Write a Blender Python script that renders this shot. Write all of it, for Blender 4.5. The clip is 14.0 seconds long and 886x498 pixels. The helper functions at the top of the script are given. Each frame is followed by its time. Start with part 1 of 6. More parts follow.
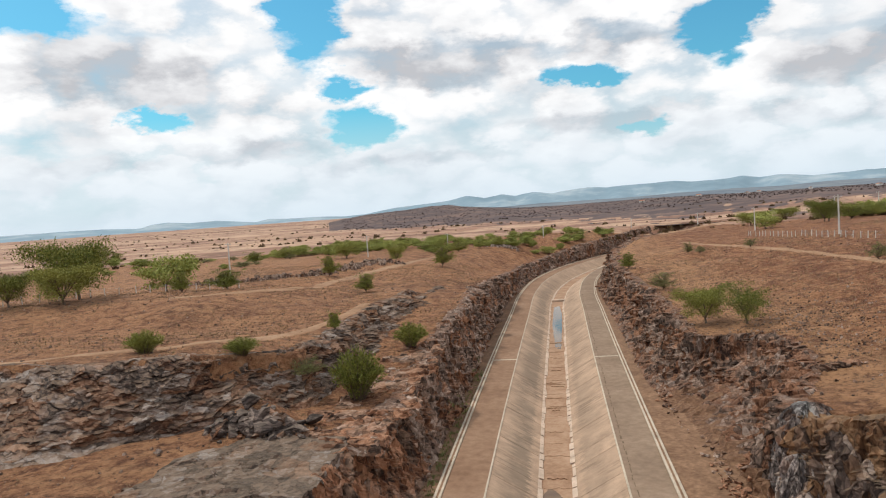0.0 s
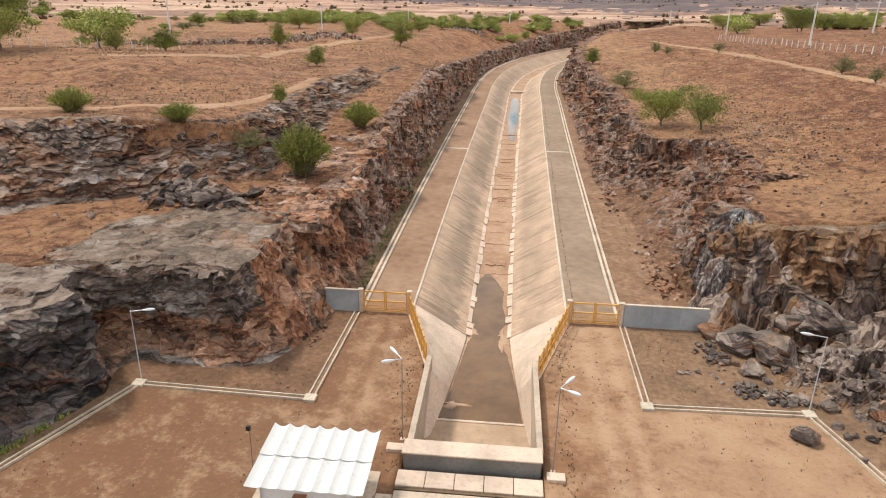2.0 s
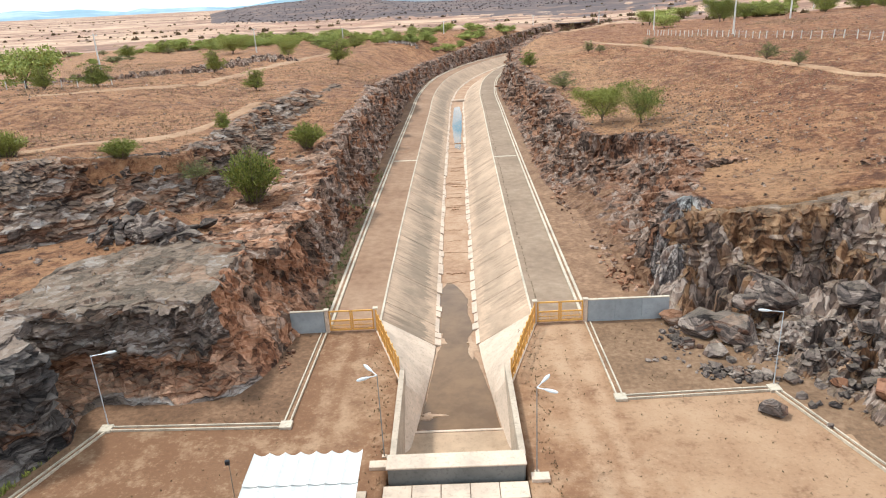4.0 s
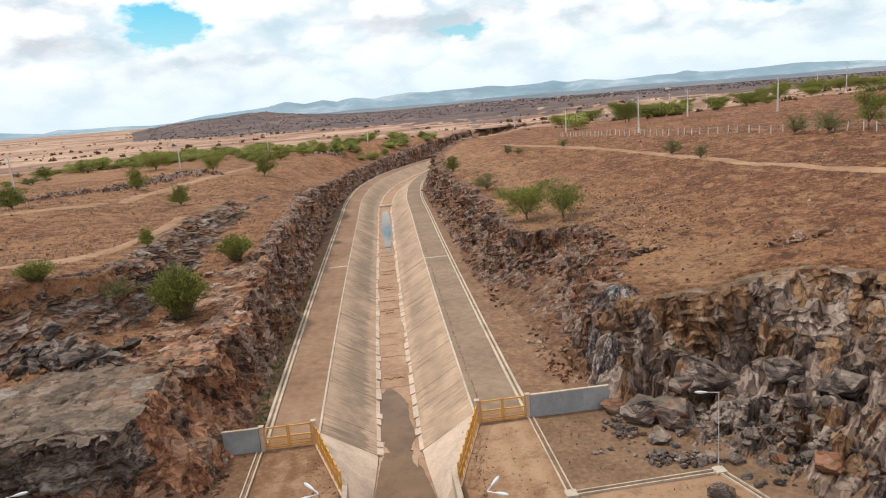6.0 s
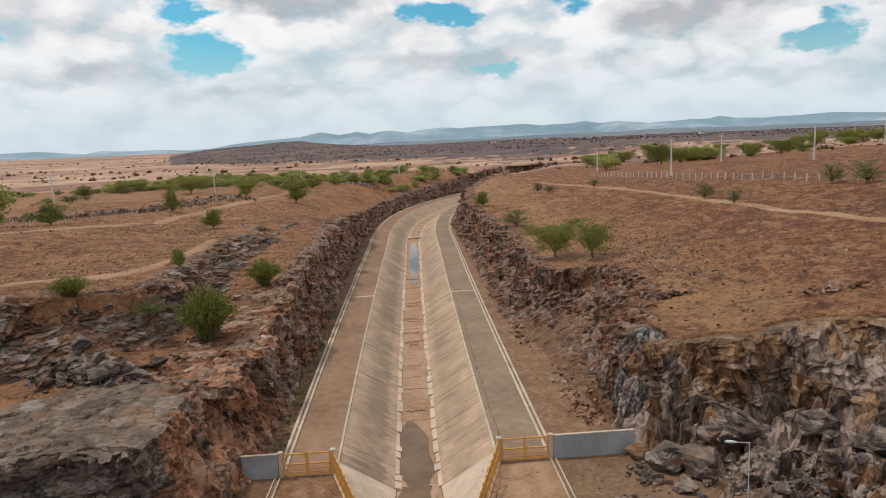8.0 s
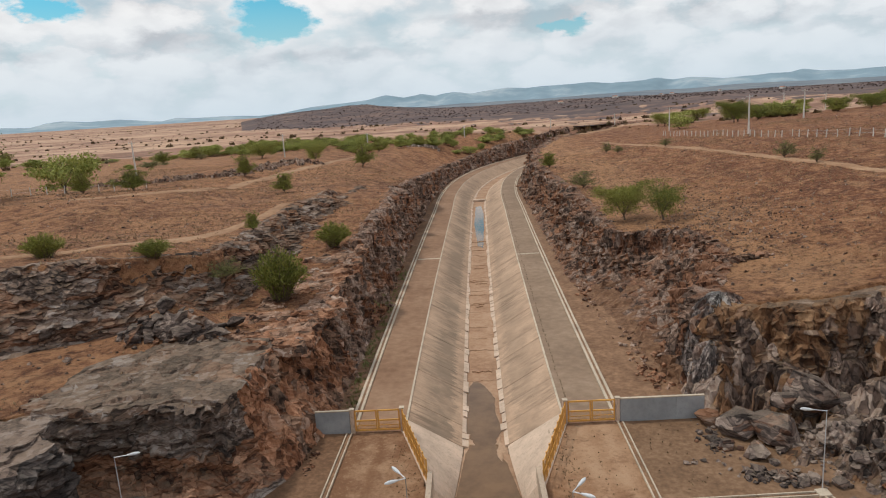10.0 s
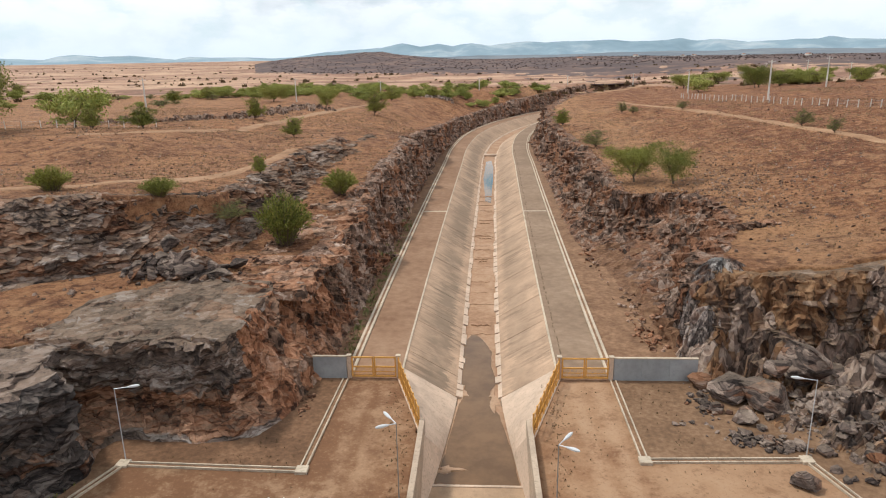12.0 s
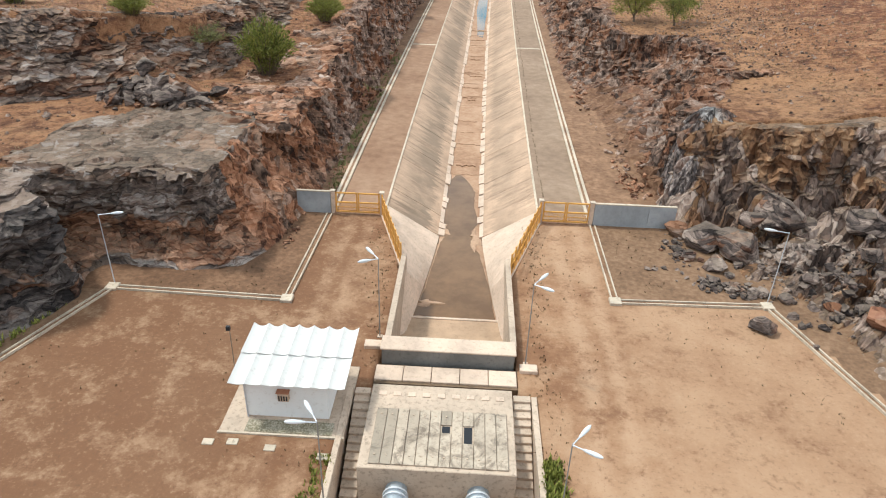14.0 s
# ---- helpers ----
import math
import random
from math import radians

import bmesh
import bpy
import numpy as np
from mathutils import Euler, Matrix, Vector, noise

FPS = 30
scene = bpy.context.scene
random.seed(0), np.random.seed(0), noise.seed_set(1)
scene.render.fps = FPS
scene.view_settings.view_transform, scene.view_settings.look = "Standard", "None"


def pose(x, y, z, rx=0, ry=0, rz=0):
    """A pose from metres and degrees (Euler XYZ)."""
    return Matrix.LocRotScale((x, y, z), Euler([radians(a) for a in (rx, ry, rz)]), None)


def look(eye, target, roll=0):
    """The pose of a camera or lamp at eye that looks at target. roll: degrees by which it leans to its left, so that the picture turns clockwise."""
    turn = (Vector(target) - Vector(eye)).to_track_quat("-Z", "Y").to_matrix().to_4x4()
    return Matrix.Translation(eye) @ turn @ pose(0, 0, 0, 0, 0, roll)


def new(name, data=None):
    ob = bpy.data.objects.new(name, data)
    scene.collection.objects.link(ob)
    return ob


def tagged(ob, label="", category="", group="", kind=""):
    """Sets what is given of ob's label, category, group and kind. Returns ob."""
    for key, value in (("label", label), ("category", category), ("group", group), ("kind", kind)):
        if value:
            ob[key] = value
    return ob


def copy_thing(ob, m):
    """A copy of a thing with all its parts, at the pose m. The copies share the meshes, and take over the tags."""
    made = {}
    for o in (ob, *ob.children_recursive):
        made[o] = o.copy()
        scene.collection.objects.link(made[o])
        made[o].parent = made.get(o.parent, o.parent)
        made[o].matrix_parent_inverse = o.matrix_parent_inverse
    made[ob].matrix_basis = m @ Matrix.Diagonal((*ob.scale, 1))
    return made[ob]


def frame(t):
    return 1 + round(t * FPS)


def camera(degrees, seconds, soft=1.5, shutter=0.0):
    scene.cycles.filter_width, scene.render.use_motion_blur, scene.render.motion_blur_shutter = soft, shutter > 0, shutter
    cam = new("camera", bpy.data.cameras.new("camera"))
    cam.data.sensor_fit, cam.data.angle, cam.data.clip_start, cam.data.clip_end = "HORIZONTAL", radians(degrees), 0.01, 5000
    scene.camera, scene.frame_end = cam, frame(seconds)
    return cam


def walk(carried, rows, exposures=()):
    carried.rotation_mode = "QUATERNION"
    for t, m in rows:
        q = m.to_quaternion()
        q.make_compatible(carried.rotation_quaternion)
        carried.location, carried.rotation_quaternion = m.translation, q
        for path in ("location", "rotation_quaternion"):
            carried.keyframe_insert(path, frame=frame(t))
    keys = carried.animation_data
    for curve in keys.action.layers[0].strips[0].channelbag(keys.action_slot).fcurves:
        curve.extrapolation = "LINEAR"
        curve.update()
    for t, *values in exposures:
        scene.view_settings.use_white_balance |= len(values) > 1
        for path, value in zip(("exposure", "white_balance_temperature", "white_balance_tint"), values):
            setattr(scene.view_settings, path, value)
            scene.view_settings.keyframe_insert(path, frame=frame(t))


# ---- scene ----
cam = camera(66.3, 14.0, 1.1)
# seconds, eye, yaw, pitch and roll of the hovering camera
PATH = [
    (0.0, 0.47, -56.07, 28.02, 8.60, -3.24, -4.01),
    (0.5, 0.74, -55.39, 27.51, 5.37, -5.60, -4.09),
    (1.0, 0.26, -55.00, 27.38, 1.68, -5.22, 1.10),
    (1.3, -0.04, -54.66, 27.02, 7.71, -10.32, -3.91),
    (1.5, 0.23, -54.20, 27.18, 2.23, -12.99, -2.23),
    (2.0, 0.73, -53.89, 27.32, 5.18, -21.20, 0.97),
    (2.2, -0.01, -54.13, 26.87, 7.47, -20.54, 3.74),
    (4.3, 0.12, -54.07, 27.41, -1.26, -20.35, -5.29),
    (4.5, -0.03, -54.04, 27.17, -1.17, -17.37, -7.81),
    (5.0, -0.03, -54.21, 27.27, -1.39, -14.80, -6.09),
    (5.5, 0.05, -54.27, 27.15, -3.26, -12.05, -5.27),
    (6.0, -0.07, -54.04, 27.37, -5.48, -12.10, -4.67),
    (6.5, -0.10, -54.30, 27.30, -6.50, -10.77, -5.94),
    (7.0, -0.00, -54.17, 27.19, -4.04, -9.16, -2.60),
    (7.2, -0.11, -54.18, 27.26, -3.20, -9.14, -2.50),
    (9.3, -0.35, -53.55, 27.19, -3.88, -8.93, -2.47),
    (9.5, -0.18, -53.87, 27.41, -1.18, -9.94, -4.50),
    (10.0, -0.39, -54.17, 27.32, 2.35, -11.94, -3.63),
    (10.5, 0.10, -54.07, 27.29, 3.59, -14.81, -2.81),
    (11.0, -0.12, -54.17, 27.44, 4.05, -15.82, -0.01),
    (11.5, 0.04, -54.15, 27.40, 3.84, -15.34, -1.63),
    (12.0, 0.13, -54.18, 27.18, 3.26, -15.82, -0.99),
    (12.5, -0.45, -54.08, 27.20, 9.06, -18.60, 0.20),
    (13.0, 0.16, -54.07, 27.38, 9.83, -20.88, -3.55),
    (13.5, -0.36, -54.39, 26.94, 4.41, -24.92, -2.88),
    (14.0, 0.19, -54.01, 27.23, 1.82, -29.41, 1.90),
]
SHOTS = [(t, pose(x, y, z, 90 + pitch, 0, yaw) @ pose(0, 0, 0, 0, 0, roll)) for t, x, y, z, yaw, pitch, roll in PATH]
EXPOSURES = [(0, -0.2, 6500, 10), (0.5, -0.5, 6500, 10), (1, -0.5, 6500, 10), (1.5, -0.15, 6500, 10), (2, 0.35, 6500, 10), (2.2, 0.4, 6450, 10), (4.3, 0.62, 5850, 3), (5, 0.4, 6000, 7), (5.5, 0.25, 6400, 9), (6, 0.0, 6500, 10), (6.5, -0.15, 6500, 10), (7.2, -0.25, 6500, 10), (9.3, -0.5, 6500, 10), (9.5, -0.5, 6500, 10), (10, -0.4, 6500, 10), (11, 0.0, 6500, 10), (12, 0.0, 6500, 10), (12.5, 0.2, 6500, 10), (13, 0.45, 6500, 10), (13.5, 0.38, 6350, 9), (14, 0.45, 6050, 5)]
walk(cam, SHOTS, EXPOSURES)

# ---------------------------------------------------------------- sky and sun
SUN_ELEVATION, SUN_TURN = 60, 68      # the sun stands high to the left, a little ahead
world = bpy.data.worlds.new("sky")
scene.world = world
world.use_nodes = True


class Nodes:
    """A short way to write node trees."""

    def __init__(self, tree):
        self.tree = tree

    def add(self, kind, values=None, **props):
        node = self.tree.nodes.new(kind)
        for key, value in props.items():
            setattr(node, key, value)
        for key, value in (values or {}).items():
            if isinstance(value, bpy.types.NodeSocket):
                self.tree.links.new(value, node.inputs[key])
            else:
                node.inputs[key].default_value = value
        return node

    def math(self, kind, a, b=0.0, c=0.0, clamp=False):
        return self.add("ShaderNodeMath", {0: a, 1: b, 2: c}, operation=kind, use_clamp=clamp).outputs[0]

    def noise(self, where, scale, detail=4.0, rough=0.55, distort=0.0):
        return self.add("ShaderNodeTexNoise", {"Vector": where, "Scale": scale, "Detail": detail, "Roughness": rough, "Distortion": distort}).outputs["Fac"]

    def ramp(self, fac, *stops):
        node = self.add("ShaderNodeValToRGB", {"Fac": fac})
        ramp = node.color_ramp
        while len(ramp.elements) < len(stops):
            ramp.elements.new(0.5)
        for element, (at, colour) in zip(ramp.elements, stops):
            element.position = at
            element.color = (*colour, 1) if isinstance(colour, tuple) else (colour, colour, colour, 1)
        return node.outputs["Color"]

    def mix(self, fac, a, b, kind="MIX"):
        node = self.add("ShaderNodeMix", data_type="RGBA", blend_type=kind)
        for key, value in ((0, fac), (6, a), (7, b)):
            if isinstance(value, bpy.types.NodeSocket):
                self.tree.links.new(value, node.inputs[key])
            else:
                node.inputs[key].default_value = (*value, 1) if isinstance(value, tuple) else value
        return node.outputs[2]

    def scaled(self, where, factors, turn=(0, 0, 0)):
        return self.add("ShaderNodeMapping", {"Vector": where, "Scale": factors, "Rotation": turn}).outputs[0]


w = Nodes(world.node_tree)
back = world.node_tree.nodes["Background"]
sky = w.add("ShaderNodeTexSky", sky_type="NISHITA", sun_disc=False, sun_elevation=radians(SUN_ELEVATION), sun_rotation=radians(-SUN_TURN), dust_density=1.5)
blue = w.mix(1.0, sky.outputs[0], (0.046, 0.118, 0.128), "MULTIPLY")
way = w.add("ShaderNodeTexCoord").outputs["Generated"]
parts_of = w.add("ShaderNodeSeparateXYZ", {0: way})
bearing = w.math("MULTIPLY", w.math("ARCTAN2", parts_of.outputs[0], parts_of.outputs[1]), 57.296)
rise = w.math("MULTIPLY", w.math("ARCSINE", parts_of.outputs[2]), 57.296)
flat = w.add("ShaderNodeCombineXYZ", {0: w.math("MULTIPLY", bearing, 0.075), 1: w.math("MULTIPLY", rise, 0.15), 2: 0.0}).outputs[0]
billow = w.add("ShaderNodeSeparateColor", {0: w.add("ShaderNodeTexNoise", {"Vector": flat, "Scale": 2.6, "Detail": 6.0, "Roughness": 0.62}).outputs["Color"]})
at_bearing = w.math("MULTIPLY_ADD", w.math("SUBTRACT", billow.outputs[0], 0.5), 8.0, bearing)
at_rise = w.math("MULTIPLY_ADD", w.math("SUBTRACT", billow.outputs[1], 0.5), 4.6, rise)


def lobes(rows, floor_value=0.0):
    """How deep a direction lies inside the largest of some round patches of sky: bearing, height, half width, half height, weight."""
    out = floor_value
    for a, e, wide, high, weight in rows:
        u = w.math("MULTIPLY", w.math("SUBTRACT", at_bearing, a), 1 / wide)
        v = w.math("MULTIPLY", w.math("SUBTRACT", at_rise, e), 1 / high)
        far = w.math("MULTIPLY_ADD", u, u, w.math("MULTIPLY", v, v))
        out = w.math("MAXIMUM", out, w.math("MULTIPLY", w.math("SUBTRACT", 1.0, far), weight))
    return out


# blue gaps between the clouds, and their grey flat bases
GAPS = [(-18.6, 16.0, 3.4, 4.8, 1), (-31.0, 8.5, 2.6, 1.2, 1), (-14.6, 7.5, 3.6, 1.7, 1), (3.8, 10.1, 4.4, 1.2, 1), (14.8, 12.6, 3.4, 3.2, 1), (8.7, 5.9, 2.0, 0.8, 0.8),
        (-16.2, 10.6, 3.0, 1.2, 0.9), (33, 6.6, 3.0, 1.4, 1), (-40, 16, 6, 2.5, 1), (30, 18, 9, 3, 1), (-5, 22, 12, 2.5, 1)]
BASES = [(-34.0, 11.9, 9.5, 2.6, 1), (-6.5, 12.0, 9.5, 2.3, 1), (6.0, 12.4, 5.0, 1.6, 0.8), (24.0, 8.8, 8.0, 1.9, 0.9), (-23.5, 6.1, 7.5, 1.3, 0.8), (5.5, 6.6, 9.5, 1.2, 0.7), (19.0, 5.3, 9.0, 0.9, 0.6),
         (-34.0, 4.8, 7.0, 1.0, 0.6), (-10.0, 4.4, 9.0, 0.9, 0.6), (30.0, 4.0, 8.0, 0.8, 0.5), (-8.0, 18.5, 9.0, 1.8, 0.8)]
knobs = w.add("ShaderNodeTexVoronoi", {"Vector": w.add("ShaderNodeCombineXYZ", {0: w.math("MULTIPLY", at_bearing, 0.20), 1: w.math("MULTIPLY", at_rise, 0.36), 2: 0.0}).outputs[0], "Scale": 1.5, "Smoothness": 0.5}, feature="SMOOTH_F1").outputs["Distance"]
broken = w.math("MULTIPLY", w.ramp(w.noise(way, 2.3, 5, 0.6), (0.52, 0.0), (0.62, 0.6)), w.ramp(parts_of.outputs[2], (0.36, 0.0), (0.46, 1.0)))
clear = w.math("MULTIPLY_ADD", w.math("SUBTRACT", knobs, 0.42), 0.55, w.math("MAXIMUM", lobes(GAPS), broken))
cover = w.ramp(clear, (0.04, 1.0), (0.24, 0.7), (0.58, 0.0))
under = w.math("MULTIPLY", w.math("ADD", lobes(BASES), w.math("MULTIPLY", w.ramp(w.noise(flat, 1.2, 4, 0.55), (0.45, 0.0), (0.62, 1.0)), 0.45)), w.math("MULTIPLY_ADD", w.math("SUBTRACT", billow.outputs[2], 0.5), 1.6, 0.75))
lit = w.math("SUBTRACT", w.math("MULTIPLY_ADD", knobs, -0.60, 1.02), w.math("MULTIPLY", under, 0.62))
cloud = w.ramp(lit, (0.20, (0.53, 0.54, 0.57)), (0.45, (0.74, 0.745, 0.765)), (0.66, (0.90, 0.905, 0.915)), (0.82, (1.0, 1.0, 1.0)))
veil = w.ramp(parts_of.outputs[2], (0.0, 0.9), (0.05, 0.62), (0.15, 0.0))
hazy = w.mix(veil, w.mix(cover, blue, cloud), (0.66, 0.78, 0.87))
world.node_tree.links.new(hazy, back.inputs["Color"])
back.inputs["Strength"].default_value = 1.2

sun = new("sun", bpy.data.lights.new("sun", "SUN"))
sun.data.energy, sun.data.angle, sun.data.color = 2.5, radians(6), (1.0, 0.95, 0.87)
sun.matrix_world = look((-sun_reach * math.sin(radians(SUN_TURN)), sun_reach * math.cos(radians(SUN_TURN)), sun_reach * math.tan(radians(SUN_ELEVATION))), (0, 0, 0)) if (sun_reach := 100.0) else None


# ---------------------------------------------------------------- materials
RED_DUST = (0.94, 0.845, 0.775)


def material(name, build, roughness=0.9, metal=0.0, bump=0.0):
    """build(nodes, place, own) gives the colour and, if it likes, a height for fine relief; own is a number of each object's own."""
    made = bpy.data.materials.new(name)
    made.use_nodes = True
    n = Nodes(made.node_tree)
    shader = made.node_tree.nodes["Principled BSDF"]
    place = n.add("ShaderNodeNewGeometry").outputs["Position"]
    own = n.add("ShaderNodeObjectInfo").outputs["Random"]
    colour, height = build(n, place, own)
    # the red dust of the place lies on everything mineral
    if "grey" not in name and "pale" not in name and any(word in name for word in ("rock", "land", "road", "canal", "scree", "stone", "mud", "verge", "fields", "track")):
        colour = n.mix(1.0, colour, RED_DUST, "MULTIPLY")
    elif "dirt" in name:
        colour = n.mix(1.0, colour, (0.90, 0.875, 0.85), "MULTIPLY")
    if isinstance(colour, tuple):
        shader.inputs["Base Color"].default_value = (*colour, 1)
    else:
        made.node_tree.links.new(colour, shader.inputs["Base Color"])
    shader.inputs["Roughness"].default_value, shader.inputs["Metallic"].default_value = roughness, metal
    shader.inputs["Specular IOR Level"].default_value = 0.25
    if height is not None and bump:
        relief = n.add("ShaderNodeBump", {"Height": height, "Strength": 1.0, "Distance": bump})
        made.node_tree.links.new(relief.outputs[0], shader.inputs["Normal"])
    return made


def two_tone(a, b, c, broad, fine, weights=0.5, low=0.35, high=0.65):
    """Colour that drifts from a over b to c, by a broad and a fine noise."""
    def build(n, place, own):
        x, y = n.noise(place, broad, 4), n.noise(place, fine, 5, 0.65)
        m = n.math("ADD", n.math("MULTIPLY", x, 1 - weights), n.math("MULTIPLY", y, weights))
        return n.ramp(m, (low, a), (0.5, b), (high, c)), y
    return build


def dry_land(n, place, own):
    drift = n.noise(place, 0.022, 5, 0.6)
    patch = n.noise(place, 0.12, 6, 0.68, 0.5)
    clump = n.noise(place, 0.42, 7, 0.72, 0.8)
    grain = n.noise(place, 1.5, 8, 0.85)
    at = n.add("ShaderNodeSeparateXYZ", {0: place})
    base = n.ramp(drift, (0.38, (0.118, 0.044, 0.020)), (0.47, (0.190, 0.078, 0.036)), (0.56, (0.285, 0.132, 0.062)))
    straw = n.mix(n.ramp(patch, (0.47, 0.0), (0.58, 0.8)), base, (0.371, 0.190, 0.094))
    dark = n.mix(n.ramp(patch, (0.36, 0.7), (0.46, 0.0)), straw, (0.128, 0.050, 0.026))
    # red soil up the right-hand bank with straw near the cut, pale stubble on the left-hand plain
    at_x = n.math("ADD", at.outputs[0], n.math("MULTIPLY", n.math("SUBTRACT", drift, 0.5), 60.0))
    red = n.math("MULTIPLY", n.math("MULTIPLY_ADD", at_x, 0.05, -1.8, clamp=True), 0.55)
    near_cut = n.math("MULTIPLY", n.math("MULTIPLY_ADD", at_x, 0.12, -2.2, clamp=True), n.math("MULTIPLY_ADD", at_x, -0.06, 2.9, clamp=True))
    dark = n.mix(n.math("MULTIPLY", near_cut, 0.6), dark, (0.45, 0.275, 0.148))
    dark = n.mix(red, dark, (0.172, 0.062, 0.028))
    dark = n.mix(n.math("MULTIPLY", n.math("MULTIPLY_ADD", at_x, -0.03, -2.2, clamp=True), 0.55), dark, (0.412, 0.250, 0.140))
    dark = n.mix(n.math("MULTIPLY", n.math("MULTIPLY_ADD", at.outputs[0], -0.05, -0.6, clamp=True), 0.42), dark, (0.40, 0.225, 0.125))
    # old furrows: along the slope on the right-hand bank, along the tracks on the left
    right = n.noise(n.scaled(place, (0.45, 0.085, 0.45), (0, 0, 0.06)), 1.0, 7, 0.74, 0.8)
    left = n.noise(n.scaled(place, (0.10, 0.42, 0.42), (0, 0, -0.3)), 1.0, 7, 0.74, 0.8)
    furrow = n.mix(n.math("MULTIPLY_ADD", at.outputs[0], 0.08, 0.5, clamp=True), left, right)
    dark = n.mix(n.ramp(furrow, (0.38, 0.5), (0.48, 0.0)), dark, (0.115, 0.048, 0.025))
    dark = n.mix(n.ramp(furrow, (0.53, 0.0), (0.64, 0.6)), dark, (0.43, 0.265, 0.145))
    lumpy = n.mix(n.ramp(clump, (0.39, 0.85), (0.48, 0.0)), dark, (0.105, 0.044, 0.024))
    lumpy = n.mix(n.ramp(clump, (0.52, 0.0), (0.60, 0.8)), lumpy, (0.43, 0.242, 0.128))
    speck = n.mix(n.ramp(grain, (0.38, 0.85), (0.48, 0.0)), lumpy, (0.072, 0.032, 0.018))
    light = n.mix(n.ramp(grain, (0.53, 0.0), (0.62, 0.8)), speck, (0.48, 0.285, 0.165))
    return light, n.math("ADD", n.math("ADD", n.math("MULTIPLY", clump, 1.6), n.math("MULTIPLY", grain, 0.6)), n.math("MULTIPLY", furrow, 1.5))


def far_land(n, place, own):
    drift = n.noise(place, 0.005, 5, 0.6)
    field = n.noise(n.scaled(place, (0.4, 1.0, 1.0), (0, 0, 0.2)), 0.016, 7, 0.72, 0.6)
    patch = n.noise(place, 0.045, 7, 0.78, 0.6)
    base = n.ramp(drift, (0.40, (0.215, 0.118, 0.082)), (0.5, (0.315, 0.185, 0.130)), (0.60, (0.43, 0.29, 0.20)))
    base = n.mix(n.ramp(field, (0.50, 0.0), (0.57, 0.85)), base, (0.54, 0.395, 0.285))
    base = n.mix(n.ramp(field, (0.38, 0.8), (0.46, 0.0)), base, (0.20, 0.115, 0.085))
    base = n.mix(n.ramp(patch, (0.54, 0.0), (0.62, 0.75)), base, (0.50, 0.36, 0.26))
    return n.mix(n.ramp(patch, (0.38, 0.8), (0.47, 0.0)), base, (0.135, 0.085, 0.060)), patch


def yard_dirt(n, place, own):
    drift = n.noise(place, 0.085, 5, 0.62)
    blotch = n.noise(place, 0.40, 7, 0.75)
    grain = n.noise(place, 3.2, 7, 0.8)
    base = n.ramp(drift, (0.36, (0.20, 0.095, 0.047)), (0.48, (0.28, 0.150, 0.080)), (0.60, (0.37, 0.225, 0.132)))
    # driven pale on the east side; damp brown west side also carries painted shade
    at_x = n.math("ADD", n.add("ShaderNodeSeparateXYZ", {0: place}).outputs[0], n.math("MULTIPLY", n.math("SUBTRACT", blotch, 0.5), 14.0))
    base = n.mix(n.math("MULTIPLY", n.math("MULTIPLY_ADD", at_x, -0.09, -0.1, clamp=True), 0.85), base, (0.165, 0.080, 0.040))
    base = n.mix(n.math("MULTIPLY", n.math("MULTIPLY_ADD", at_x, 0.12, -0.6, clamp=True), 0.45), base, (0.40, 0.255, 0.158))
    # pale wheel tracks down from both gates
    here = n.math("ADD", n.add("ShaderNodeSeparateXYZ", {0: place}).outputs[0], n.math("MULTIPLY", n.math("SUBTRACT", drift, 0.5), 3.0))
    for x0, x1, much in ((8.2, 10.1, 0.55), (-9.8, -8.0, 0.3)):
        for x in (x0, x1):
            rut = n.ramp(n.math("ABSOLUTE", n.math("SUBTRACT", here, x)), (0.15, 1.0), (0.75, 0.0))
            base = n.mix(n.math("MULTIPLY", n.math("MULTIPLY", rut, n.ramp(blotch, (0.38, 0.2), (0.55, 1.0))), much), base, (0.46, 0.30, 0.19))
    pale = n.mix(n.ramp(blotch, (0.50, 0.0), (0.64, 0.5)), base, (0.42, 0.272, 0.168))
    damp = n.mix(n.ramp(blotch, (0.36, 0.5), (0.47, 0.0)), pale, (0.165, 0.080, 0.042))
    light = n.mix(n.ramp(grain, (0.55, 0.0), (0.68, 0.30)), damp, (0.46, 0.32, 0.21))
    return n.mix(n.ramp(grain, (0.34, 0.5), (0.44, 0.0)), light, (0.12, 0.068, 0.04)), grain


def facets(n, where, scale):
    """Broken faces: each cell has its own lean and its own tone."""
    cell = n.add("ShaderNodeTexVoronoi", {"Vector": where, "Scale": scale}, feature="F1")
    own = n.add("ShaderNodeVectorMath", {0: cell.outputs["Color"], 1: (0.5, 0.5, 0.5)}, operation="SUBTRACT").outputs[0]
    off = n.add("ShaderNodeVectorMath", {0: where, 1: cell.outputs["Position"]}, operation="SUBTRACT").outputs[0]
    lean = n.add("ShaderNodeVectorMath", {0: off, 1: own}, operation="DOT_PRODUCT").outputs["Value"]
    tones = n.add("ShaderNodeSeparateColor", {0: cell.outputs["Color"]})
    return n.math("MULTIPLY_ADD", lean, 2.0 * scale, tones.outputs[0]), tones.outputs[1], tones.outputs[2]


